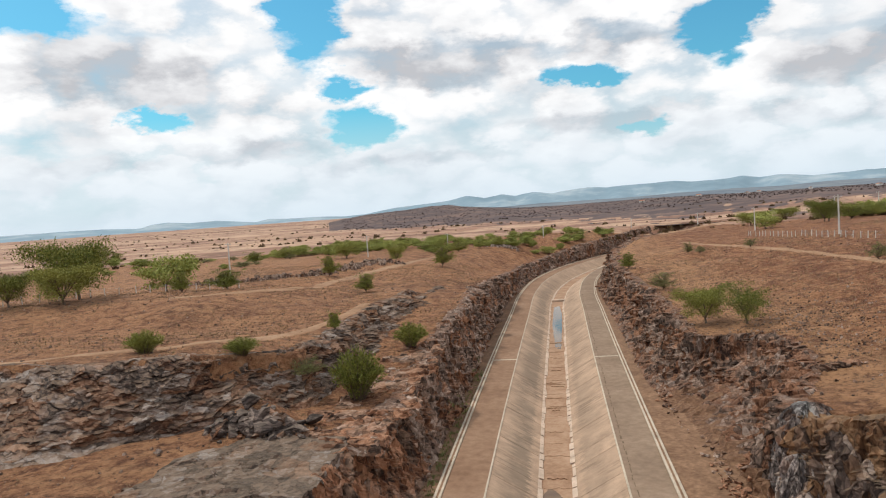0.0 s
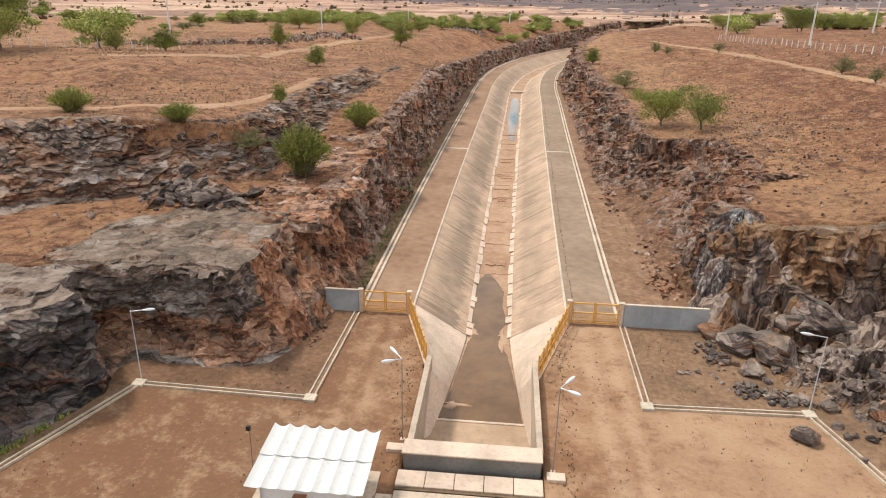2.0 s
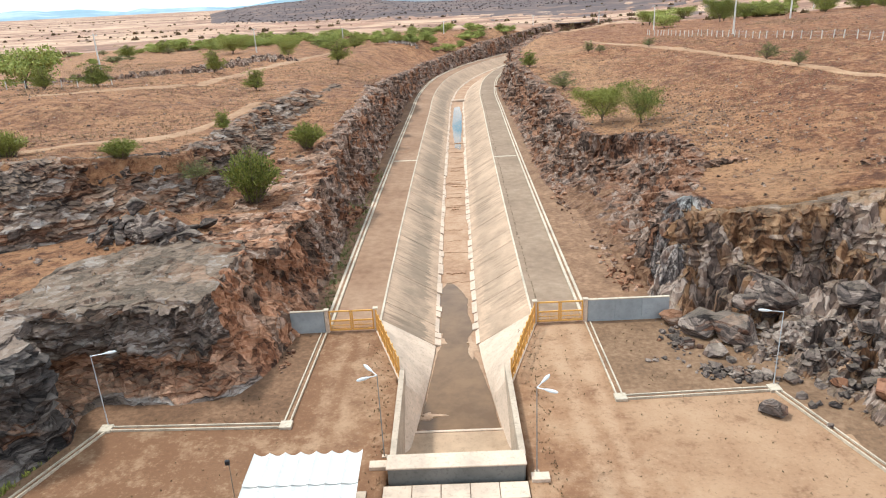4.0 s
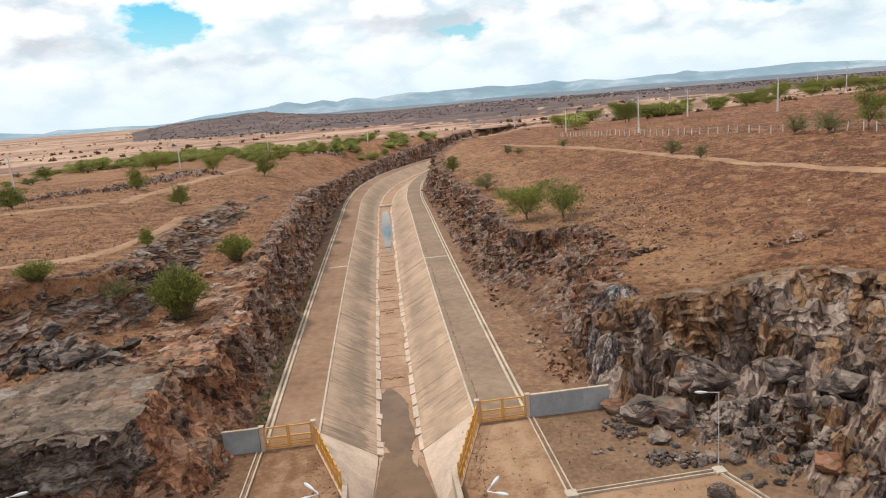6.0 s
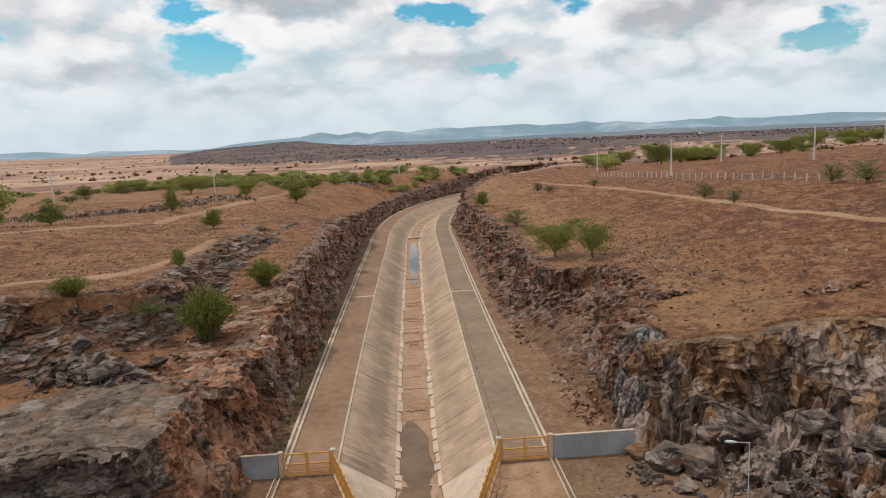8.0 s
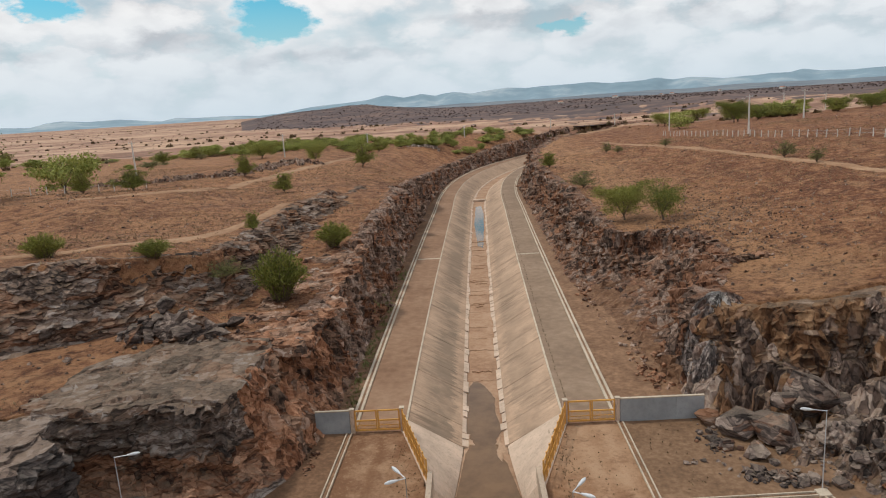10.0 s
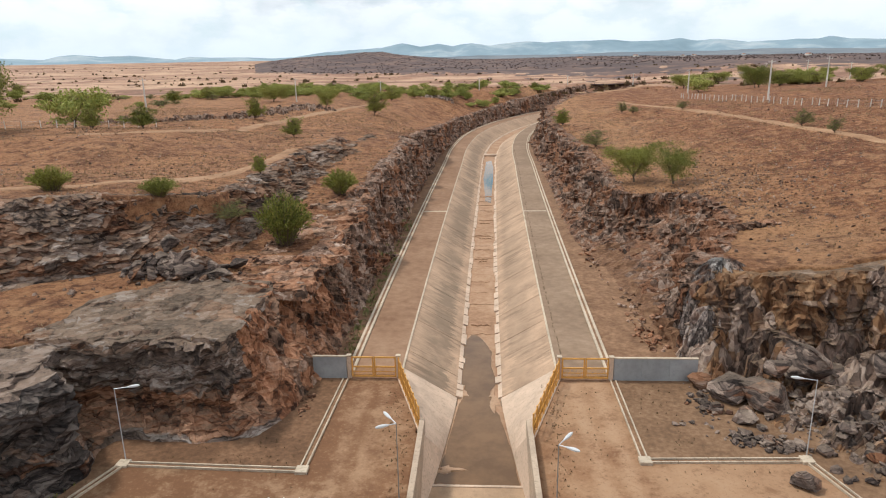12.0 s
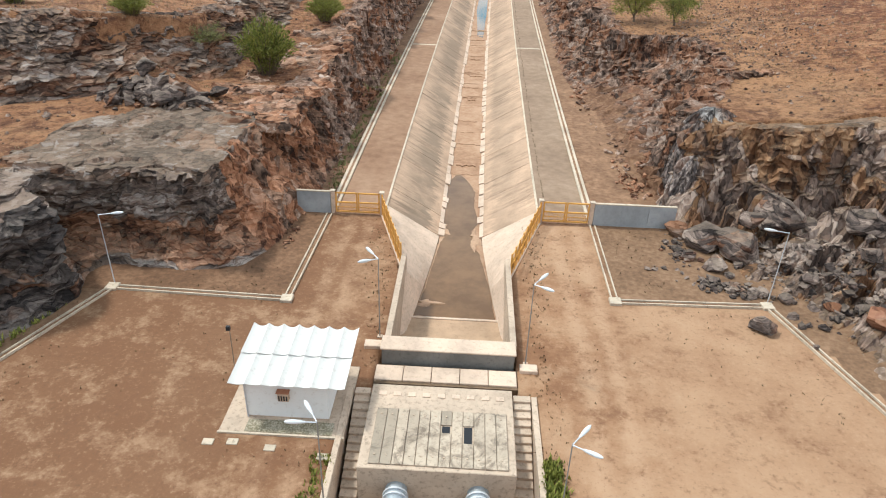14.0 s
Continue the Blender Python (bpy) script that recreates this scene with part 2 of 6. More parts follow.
def rock(grey, rust_share, flatness, dust=(0.30, 0.19, 0.12), warm=1.0, rust_tone=1.0, vein=None, hue=(1.0, 1.0, 1.0), size=1.0, layer=0.38, seam=None):
    """Dark rock broken into blocks; flatness 1 gives lying layers, 0 standing ones."""
    def build(n, place, own):
        squeeze = tuple(q / size for q in ((0.48, 0.48, 1.55) if flatness else (1.15, 1.15, 0.48)))
        bend = n.add("ShaderNodeTexNoise", {"Vector": place, "Scale": 0.45, "Detail": 4.0}).outputs["Color"]
        bent = n.add("ShaderNodeVectorMath", {0: bend, 1: (1.5, 1.5, 1.5), 2: place}, operation="MULTIPLY_ADD").outputs[0]
        laid = n.scaled(bent, squeeze, (0.12, 0.30, 0.3))
        big, big_tone, big_rust = facets(n, laid, 0.5)
        mid, mid_tone, mid_rust = facets(n, laid, 1.25)
        small, small_tone, _ = facets(n, laid, 3.4)
        broad = n.noise(place, 0.13, 4, 0.6)
        fine = n.noise(place, 3.2, 7, 0.78)
        layers = n.noise(n.scaled(laid, (0.7, 0.7, 2.2) if flatness else (2.0, 2.0, 0.7)), 1.1, 7, 0.74, 0.5)
        tone = n.math("ADD", n.math("MULTIPLY", big_tone, 0.13), n.math("MULTIPLY", mid_tone, 0.20))
        tone = n.math("ADD", tone, n.math("ADD", n.math("MULTIPLY", small_tone, 0.15), n.math("MULTIPLY", fine, 0.14)))
        tone = n.math("MULTIPLY_ADD", layers, layer, n.math("MULTIPLY_ADD", tone, 1.0, 0.5 * (0.38 - layer)))
        g, r, b = grey, 1 + 0.27 * warm, 1 - 0.20 * warm
        base = n.ramp(tone, (0.35, (g * 0.22 * r, g * 0.20, g * 0.21 * b)), (0.45, (g * 0.74 * r, g * 0.68, g * 0.69 * b)), (0.54, (g * 1.35 * r, g * 1.21, g * 1.19 * b)), (0.645, (g * 3.0, g * 2.55, g * 2.25)))
        rusty = n.math("ADD", n.math("MULTIPLY", broad, 0.55), n.math("ADD", n.math("MULTIPLY", big_rust, 0.25), n.math("MULTIPLY", mid_rust, 0.20)))
        k = rust_tone
        if seam:
            # a red layer between two heights, dipping along x
            low, high, dip = seam
            spot_ = n.add("ShaderNodeSeparateXYZ", {0: bent})
            level = n.math("MULTIPLY_ADD", spot_.outputs[0], dip, spot_.outputs[2])
            inside_ = n.math("MULTIPLY", n.ramp(n.math("MULTIPLY_ADD", level, 0.1, 0.3), (0.3 + low * 0.1, 0.0), (0.3 + low * 0.1 + 0.06, 1.0)), n.ramp(n.math("MULTIPLY_ADD", level, 0.1, 0.3), (0.3 + high * 0.1, 1.0), (0.3 + high * 0.1 + 0.07, 0.0)))
            rusty = n.math("MULTIPLY_ADD", n.math("SUBTRACT", inside_, 0.45), 0.42, rusty)
        rust = n.mix(n.math("MULTIPLY", n.ramp(rusty, (0.66 - rust_share * 0.36, 0.0), (0.76 - rust_share * 0.36, 1.0)), 0.85), base, n.ramp(tone, *((at, tuple(c * k * h for c, h in zip(colour, hue))) for at, colour in ((0.35, (0.036, 0.016, 0.010)), (0.47, (0.165, 0.073, 0.038)), (0.64, (0.36, 0.195, 0.115))))))
        up = n.add("ShaderNodeSeparateXYZ", {0: n.add("ShaderNodeNewGeometry").outputs["True Normal"]}).outputs[2]
        lying = n.math("MULTIPLY", n.ramp(up, (0.74, 0.0), (0.94, 1.0)), n.ramp(fine, (0.35, 0.15), (0.6, 1.0)))
        worn = n.mix(n.math("MULTIPLY", lying, 0.75), rust, dust)
        gap = n.add("ShaderNodeTexVoronoi", {"Vector": laid, "Scale": 1.25}, feature="DISTANCE_TO_EDGE").outputs["Distance"]
        slit = n.add("ShaderNodeTexVoronoi", {"Vector": laid, "Scale": 0.5}, feature="DISTANCE_TO_EDGE").outputs["Distance"]
        crack = n.math("MAXIMUM", n.math("MULTIPLY", n.ramp(gap, (0.0, 0.65), (0.06, 0.0)), n.ramp(layers, (0.44, 1.0), (0.54, 0.0))), n.math("MULTIPLY", n.ramp(slit, (0.0, 0.8), (0.035, 0.0)), n.ramp(fine, (0.46, 0.1), (0.58, 1.0))))
        crack = n.math("MULTIPLY", crack, n.math("MULTIPLY_ADD", lying, -0.7, 1.0, clamp=True))
        colour = n.mix(crack, worn, (g * 0.15, g * 0.11, g * 0.09))
        if vein:
            # a seam of quartz that leans through the rock
            x0, z0, slope, half = vein
            spot = n.add("ShaderNodeSeparateXYZ", {0: bent})
            aside = n.math("SUBTRACT", n.math("SUBTRACT", spot.outputs[0], x0 + 0.75), n.math("MULTIPLY", n.math("SUBTRACT", spot.outputs[2], z0 + 0.75), slope))
            quartz = n.ramp(n.math("DIVIDE", n.math("ABSOLUTE", aside), half), (0.5, 1.0), (1.0, 0.0))
            colour = n.mix(n.math("MULTIPLY", quartz, n.ramp(tone, (0.40, 0.1), (0.50, 0.95))), colour, (0.50, 0.47, 0.44))
        height = n.math("ADD", n.math("MULTIPLY", big, 0.9), n.math("MULTIPLY", mid, 0.45))
        height = n.math("ADD", height, n.math("ADD", n.math("MULTIPLY", small, 0.14), n.math("MULTIPLY_ADD", layers, 0.7, n.math("MULTIPLY", fine, 0.15))))
        return colour, n.math("SUBTRACT", height, n.math("MULTIPLY", crack, 0.35))
    return build


def concrete(tone, stain=0.4, streaks=False):
    def build(n, place, own):
        broad = n.noise(place, 0.35, 5, 0.65)
        fine = n.noise(place, 4.0, 5, 0.7)
        base = n.ramp(broad, (0.3, tuple(v * 0.72 for v in tone)), (0.5, tone), (0.7, tuple(min(v * 1.2, 0.8) for v in tone)))
        if streaks:
            # dark water stains low on the slope, running down in streaks, over a pale jagged crust along the bottom
            where_ = n.add("ShaderNodeSeparateXYZ", {0: place})
            jag = n.math("SUBTRACT", n.noise(n.scaled(place, (0.12, 1.3, 0.12), (0, 0, 0.10)), 1.0, 6, 0.75), 0.5)
            low = n.math("MULTIPLY_ADD", jag, -2.6, n.math("MULTIPLY", where_.outputs[2], -1.0))
            grown = n.ramp(n.math("DIVIDE", low, 3.0), (0.12, 0.0), (0.42, 0.8), (0.74, 0.9), (0.80, 0.0))
            side = n.math("MULTIPLY_ADD", where_.outputs[0], -0.06, 0.72, clamp=True)
            stained = n.math("MULTIPLY", n.math("MULTIPLY", grown, side), n.ramp(n.noise(place, 0.22, 4, 0.65), (0.36, 0.35), (0.52, 1.0)))
            base = n.mix(stained, base, (0.215, 0.178, 0.138))
            run = n.noise(n.scaled(place, (0.22, 2.4, 0.22), (0, 0, 0.06)), 0.8, 7, 0.74, 0.4)
            where = n.noise(place, 0.13, 4, 0.6)
            share = n.math("MULTIPLY", n.ramp(run, (0.42, 1.0), (0.53, 0.0)), n.ramp(where, (0.42, 0.05), (0.58, 1.0)))
            base = n.mix(n.math("MULTIPLY", share, 0.62), base, tuple(v * 0.30 for v in tone))
        dirt = n.mix(n.ramp(fine, (0.3, stain), (0.48, 0.0)), base, tuple(v * 0.5 for v in tone))
        return n.mix(n.math("MULTIPLY", own, 0.22), dirt, tuple(v * 0.55 for v in tone)), fine
    return build


def paint(colour, wear=(0.3, 0.2, 0.12), share=0.5):
    def build(n, place, own):
        fine = n.noise(place, 3.0, 5, 0.7)
        return n.mix(n.ramp(fine, (0.30, share), (0.45, 0.0)), colour, wear), fine
    return build


def leaves(a, b):
    def build(n, place, own):
        each = n.add("ShaderNodeNewGeometry").outputs["Random Per Island"]
        tint = n.math("ADD", n.math("MULTIPLY", each, 0.7), n.math("MULTIPLY", own, 0.3))
        return n.ramp(tint, (0.1, a), (0.9, b)), None
    return build


LAND = material("dry_land", dry_land, bump=0.45)
FAR = material("far_fields", far_land)
YARD = material("yard_dirt", yard_dirt, bump=0.03)
TRACK = material("track_dirt", two_tone((0.23, 0.135, 0.078), (0.34, 0.215, 0.13), (0.43, 0.30, 0.195), 0.12, 1.6), bump=0.04)
VERGE = material("verge_dirt", two_tone((0.14, 0.082, 0.05), (0.225, 0.138, 0.085), (0.34, 0.22, 0.14), 0.35, 1.8, 0.6), bump=0.08)
# darker dirt: shade and weeds below the west rock painted into the colour
SHADE_DIRT = material("damp_brown_dirt", two_tone((0.105, 0.056, 0.031), (0.165, 0.090, 0.050), (0.25, 0.145, 0.085), 0.3, 2.2, 0.6), bump=0.05)
RUBBLE_DIRT = material("brown_rubble_dirt", two_tone((0.13, 0.075, 0.043), (0.20, 0.118, 0.068), (0.29, 0.18, 0.11), 0.3, 2.2, 0.6), bump=0.05)
SCREE = material("brown_scree", two_tone((0.085, 0.045, 0.027), (0.17, 0.098, 0.06), (0.29, 0.185, 0.115), 0.5, 2.4, 0.65), bump=0.1)
ROCK_BENCH = material("brown_bench_rock", rock(0.20, 0.62, 1, (0.32, 0.195, 0.125), 1.3, 1.55), bump=0.3)
ROCK_DARK = material("dark_standing_rock", rock(0.205, 0.42, 0, (0.29, 0.19, 0.14), 0.9, 1.5), bump=0.4)
ROCK_RUST = material("rusty_layered_rock", rock(0.135, 0.74, 1, (0.23, 0.14, 0.092), 1.3, 1.25), bump=0.35)
ROCK_FACE = material("grey_rock_with_red_seam", rock(0.145, 0.50, 1, (0.21, 0.145, 0.10), 0.9, 1.7, seam=(1.2, 4.0, -0.02)), bump=0.4)
ROCK_STEP = material("tan_grey_layered_rock", rock(0.135, 0.5, 1, (0.24, 0.155, 0.10), 1.1, 1.2), bump=0.35)
ROCK_RIGHT = material("brown_broken_rock", rock(0.165, 0.54, 0, (0.28, 0.165, 0.11), 1.0, 1.3), bump=0.4)
ROCK_NOSE = material("rust_brown_rock", rock(0.19, 0.76, 0, (0.29, 0.175, 0.115), 1.3, 1.75, size=1.4), bump=0.4)
ROCK_SLAB = material("grey_slab_rock", rock(0.125, 0.25, 1, (0.175, 0.128, 0.090), 1.4), bump=0.3)
ROCK_BLOCK = material("dark_blue_grey_rock", rock(0.074, 0.22, 1, (0.125, 0.095, 0.078), 0.45), bump=0.4)
ROCK_YARD = material("ochre_green_broken_rock", rock(0.165, 0.46, 0, (0.20, 0.15, 0.10), 0.8, 1.25, None, (1.0, 1.14, 1.0), 1.7, 0.24), bump=0.4)
ROCK_TOWER = material("grey_veined_tower_rock", rock(0.20, 0.12, 0, (0.24, 0.20, 0.165), 0.55, 1.3, (23.3, 5.5, -0.31, 0.9)), bump=0.4)
ROCK_TOWER_PLAIN = material("grey_green_crag_rock", rock(0.17, 0.35, 0, (0.22, 0.175, 0.125), 0.7, 1.2, None, (1.0, 1.15, 1.0), 1.6, 0.24), bump=0.35)
ROCK_BEIGE = material("pale_beige_rock", rock(0.12, 0.25, 1, (0.235, 0.165, 0.120)), bump=0.25)
ROCK_PALE = material("pale_veined_rock", rock(0.26, 0.1, 0, (0.4, 0.36, 0.32)), bump=0.2)
ROCK_FIELD = material("brownish_field_stone", rock(0.17, 0.3, 0, (0.30, 0.23, 0.17), 1.0), bump=0.15)
STONE = material("loose_stone", rock(0.125, 0.10, 1, (0.165, 0.138, 0.11), 0.4), bump=0.16)
STONE_RED = material("rust_red_stone", rock(0.10, 0.95, 1, (0.22, 0.10, 0.065), 1.5), bump=0.12)
LINING = material("stained_canal_concrete", concrete((0.51, 0.385, 0.285), 0.5, True), bump=0.02)
TOE = material("pale_concrete", concrete((0.60, 0.45, 0.34), 0.6), bump=0.03)
ROAD_L = material("dusty_road_concrete", two_tone((0.20, 0.120, 0.076), (0.275, 0.178, 0.118), (0.35, 0.245, 0.17), 0.10, 0.9), bump=0.02)
ROAD_R = material("worn_road_concrete", two_tone((0.20, 0.145, 0.105), (0.27, 0.203, 0.148), (0.35, 0.272, 0.205), 0.10, 0.9), bump=0.02)
KERB = material("kerb_concrete", concrete((0.53, 0.435, 0.33), 0.8), bump=0.03)
def worn_plank(n, place, own):
    colour, fine = concrete((0.46, 0.37, 0.28), 0.9)(n, place, own)
    stain = n.noise(place, 0.8, 6, 0.75, 0.8)
    colour = n.mix(n.ramp(stain, (0.40, 0.8), (0.52, 0.0)), colour, (0.14, 0.105, 0.078))
    return n.mix(n.math("MULTIPLY", n.ramp(own, (0.35, 0.0), (0.9, 1.0)), 0.55), colour, (0.20, 0.165, 0.125)), fine


PLANK = material("worn_precast_slab", worn_plank, bump=0.03)
FACE = material("dark_wet_concrete", concrete((0.21, 0.195, 0.175), 0.7), bump=0.02)
BANK = material("cracked_dry_mud", two_tone((0.30, 0.20, 0.135), (0.42, 0.30, 0.21), (0.50, 0.37, 0.27), 0.6, 3.0), bump=0.04)
BASIN = material("dusty_basin_floor", concrete((0.46, 0.31, 0.20), 0.5), bump=0.02)
GRAVEL = material("pebble_bed", two_tone((0.10, 0.095, 0.05), (0.26, 0.22, 0.15), (0.45, 0.40, 0.32), 1.5, 9.0, 0.75), bump=0.05)
GREY = material("grey_wall_concrete", concrete((0.36, 0.37, 0.375), 0.3), bump=0.01)
CAST = material("weathered_cast_concrete", concrete((0.49, 0.375, 0.28), 0.95), bump=0.03)
GUTTER = material("dark_silt", two_tone((0.10, 0.065, 0.04), (0.15, 0.10, 0.06), (0.22, 0.14, 0.09), 0.5, 3.0))
SILT = material("dried_mud", two_tone((0.27, 0.165, 0.105), (0.38, 0.255, 0.17), (0.46, 0.33, 0.235), 0.25, 1.5), bump=0.06)
ORANGE = material("orange_paint", paint((0.66, 0.34, 0.085), (0.42, 0.24, 0.11), 0.6), roughness=0.55)
WHITE = material("white_paint", paint((0.72, 0.71, 0.69), (0.5, 0.45, 0.4), 0.5), roughness=0.7)
ROOFING = material("white_fibre_cement", paint((0.60, 0.575, 0.54), (0.42, 0.38, 0.34), 0.6), roughness=0.8, bump=0.01)
STEEL = material("galvanised_steel", paint((0.55, 0.56, 0.58), (0.40, 0.36, 0.32), 0.4), roughness=0.5, metal=0.3)
WORN = material("weathered_steel", paint((0.26, 0.24, 0.22), (0.16, 0.11, 0.08), 0.5), roughness=0.6, metal=0.2)
LAMP = material("lamp_housing", paint((0.60, 0.61, 0.62), (0.6, 0.6, 0.6), 0.2), roughness=0.4)
PIPE = material("pale_blue_pipe_paint", paint((0.36, 0.39, 0.41), (0.24, 0.21, 0.18), 0.6), roughness=0.4, metal=0.4)
WOOD = material("weathered_wood", two_tone((0.16, 0.11, 0.08), (0.24, 0.18, 0.13), (0.32, 0.26, 0.2), 0.6, 4.0))
POLE = material("pale_pole_concrete", concrete((0.66, 0.62, 0.57), 0.3))
BARK = material("bark", two_tone((0.09, 0.06, 0.04), (0.14, 0.10, 0.07), (0.2, 0.15, 0.11), 1.5, 8.0))
LEAF = material("green_leaves", leaves((0.085, 0.105, 0.018), (0.32, 0.31, 0.07)), roughness=0.7)
LEAF_PALE = material("yellow_green_leaves", leaves((0.19, 0.22, 0.045), (0.42, 0.42, 0.12)), roughness=0.7)
LEAF_DRY = material("dry_olive_leaves", leaves((0.125, 0.125, 0.045), (0.26, 0.25, 0.10)), roughness=0.8)
STRAW = material("dry_grass", leaves((0.15, 0.085, 0.045), (0.48, 0.34, 0.20)), roughness=0.9)
SCRUB = material("dark_scrub", leaves((0.085, 0.052, 0.028), (0.19, 0.13, 0.065)), roughness=0.9)
SCRUB_FAR = material("far_dark_woods", leaves((0.060, 0.043, 0.040), (0.110, 0.076, 0.064)), roughness=0.9)
BROWN_HILL = material("wooded_brown_hill", two_tone((0.062, 0.042, 0.040), (0.100, 0.066, 0.060), (0.22, 0.132, 0.100), 0.010, 0.05, 0.6))
# bluish base colours stand in for the haze in front of the far hills
HAZE_HILL = material("distant_blue_hill", two_tone((0.17, 0.25, 0.30), (0.22, 0.305, 0.36), (0.42, 0.47, 0.50), 0.0018, 0.006, 0.45))
HAZE_WOODS = material("hazy_blue_woods", two_tone((0.11, 0.135, 0.165), (0.15, 0.175, 0.20), (0.21, 0.225, 0.235), 0.003, 0.012, 0.5))


def pond(n, place, own):
    return n.ramp(n.noise(place, 0.5, 4, 0.6), (0.35, (0.135, 0.082, 0.042)), (0.65, (0.20, 0.125, 0.066))), n.noise(place, 1.2, 3)


WATER = material("muddy_water", pond, roughness=0.22, bump=0.002)
WATER_CLEAR = material("still_water", pond, roughness=0.04, bump=0.001)
# near-black: instrument head and doors, and the darkness painted into slots
NEAR_BLACK = material("dark_opening", lambda n, p, o: ((0.02, 0.02, 0.022), None), roughness=0.3)
LIME = material("white_limewash", paint((0.75, 0.74, 0.70), (0.5, 0.45, 0.4), 0.3))
RED_ROOF = material("clay_tile", two_tone((0.3, 0.12, 0.07), (0.4, 0.18, 0.1), (0.45, 0.23, 0.14), 0.4, 3.0))


# ---------------------------------------------------------------- small builders
def mesh(name, points, faces, mats, slots=None, smooth=False):
    data = bpy.data.meshes.new(name)
    data.from_pydata([tuple(map(float, p)) for p in points], [], [tuple(map(int, f)) for f in faces])
    for m in mats if isinstance(mats, (list, tuple)) else [mats]:
        data.materials.append(m)
    if slots is not None:
        data.polygons.foreach_set("material_index", np.asarray(slots, dtype=np.int32))
    if smooth:
        data.polygons.foreach_set("use_smooth", np.ones(len(data.polygons), dtype=bool))
    data.update()
    return data


def sheet(rows, columns, offset=0):
    """Faces of a grid of rows x columns points."""
    i, j = np.meshgrid(np.arange(rows - 1), np.arange(columns - 1), indexing="ij")
    a = (i * columns + j).ravel() + offset
    return np.stack([a, a + 1, a + columns + 1, a + columns], 1)


def part(name, data, material_, parent, label=""):
    """One mesh object under a thing or a part; data is a bmesh or a mesh."""
    if isinstance(data, bmesh.types.BMesh):
        made = bpy.data.meshes.new(name)
        bmesh.ops.recalc_face_normals(data, faces=data.faces)
        data.to_mesh(made)
        data.free()
        made.materials.append(material_)
        data = made
    ob = new(name, data)
    ob.parent = parent
    return tagged(ob, label) if label else ob


def thing(name, data, material_, label, category, group="", kind="", at=None):
    ob = part(name, data, material_, None)
    if at is not None:
        ob.matrix_world = at
    return tagged(ob, label, category, group, kind)


def empty(name, label, category, group="", at=None, kind=""):
    ob = new(name)
    ob.empty_display_size = 0.2
    if at is not None:
        ob.matrix_world = at
    return tagged(ob, label, category, group, kind)


def box(bm, x0, x1, y0, y1, z0, z1, bevel=0.0):
    made = bmesh.ops.create_cube(bm, size=1.0)["verts"]
    for v in made:
        v.co = Vector((x0 + (v.co.x + 0.5) * (x1 - x0), y0 + (v.co.y + 0.5) * (y1 - y0), z0 + (v.co.z + 0.5) * (z1 - z0)))
    if bevel:
        edges = list({e for v in made for e in v.link_edges})
        bmesh.ops.bevel(bm, geom=edges, offset=bevel, segments=1, affect="EDGES")
    return bm


def block(x0, x1, y0, y1, z0, z1, bevel=0.0):
    return box(bmesh.new(), x0, x1, y0, y1, z0, z1, bevel)


def beam(bm, a, b, wide, high, up=(0, 0, 1)):
    """A box along the line from a to b."""
    a, b = Vector(a), Vector(b)
    along = (b - a).normalized()
    side = along.cross(Vector(up)).normalized()
    top = side.cross(along)
    ring = [(-wide / 2, -high / 2), (wide / 2, -high / 2), (wide / 2, high / 2), (-wide / 2, high / 2)]
    ends = [[bm.verts.new(p + side * u + top * v) for u, v in ring] for p in (a, b)]
    for k in range(4):
        bm.faces.new((ends[0][k], ends[0][(k + 1) % 4], ends[1][(k + 1) % 4], ends[1][k]))
    bm.faces.new(ends[0][::-1])
    bm.faces.new(ends[1])
    return bm


def tube(bm, line, radii, sides=8):
    """A round, tapering tube along a line of points."""
    rings, line = [], [Vector(p) for p in line]
    for k, p in enumerate(line):
        along = (line[min(k + 1, len(line) - 1)] - line[max(k - 1, 0)]).normalized()
        side = along.cross(Vector((0.31, 0.95, 0.05))).normalized()
        other = along.cross(side)
        rings.append([bm.verts.new(p + (side * math.cos(q) + other * math.sin(q)) * radii[k]) for q in (2 * math.pi * s / sides for s in range(sides))])
    for a, b in zip(rings, rings[1:]):
        for s in range(sides):
            bm.faces.new((a[s], a[(s + 1) % sides], b[(s + 1) % sides], b[s]))
    bm.faces.new(rings[0][::-1])
    bm.faces.new(rings[-1])
    return bm


# ---------------------------------------------------------------- shape of the land
def step(v):
    v = np.clip(v, 0.0, 1.0)
    return v * v * (3 - 2 * v)


def hashed(i, j, seed):
    n = (i.astype(np.int64) * 374761393 + j.astype(np.int64) * 668265263 + seed * 974634777) & 0xFFFFFFFF
    n = ((n ^ (n >> 13)) * 1274126177) & 0xFFFFFFFF
    return ((n ^ (n >> 16)) & 0xFFFF) / 65535.0


def smooth_noise(x, y, seed=0):
    x, y = np.asarray(x, float), np.asarray(y, float)
    i, j = np.floor(x), np.floor(y)
    u, v = x - i, y - j
    u, v = u * u * (3 - 2 * u), v * v * (3 - 2 * v)
    a, b = hashed(i, j, seed), hashed(i + 1, j, seed)
    c, d = hashed(i, j + 1, seed), hashed(i + 1, j + 1, seed)
    return (a * (1 - u) + b * u) * (1 - v) + (c * (1 - u) + d * u) * v - 0.5


def layered(x, y, seed=0, octaves=4):
    return sum(smooth_noise(x * 2 ** k, y * 2 ** k, seed + 17 * k) / 2 ** k for k in range(octaves))


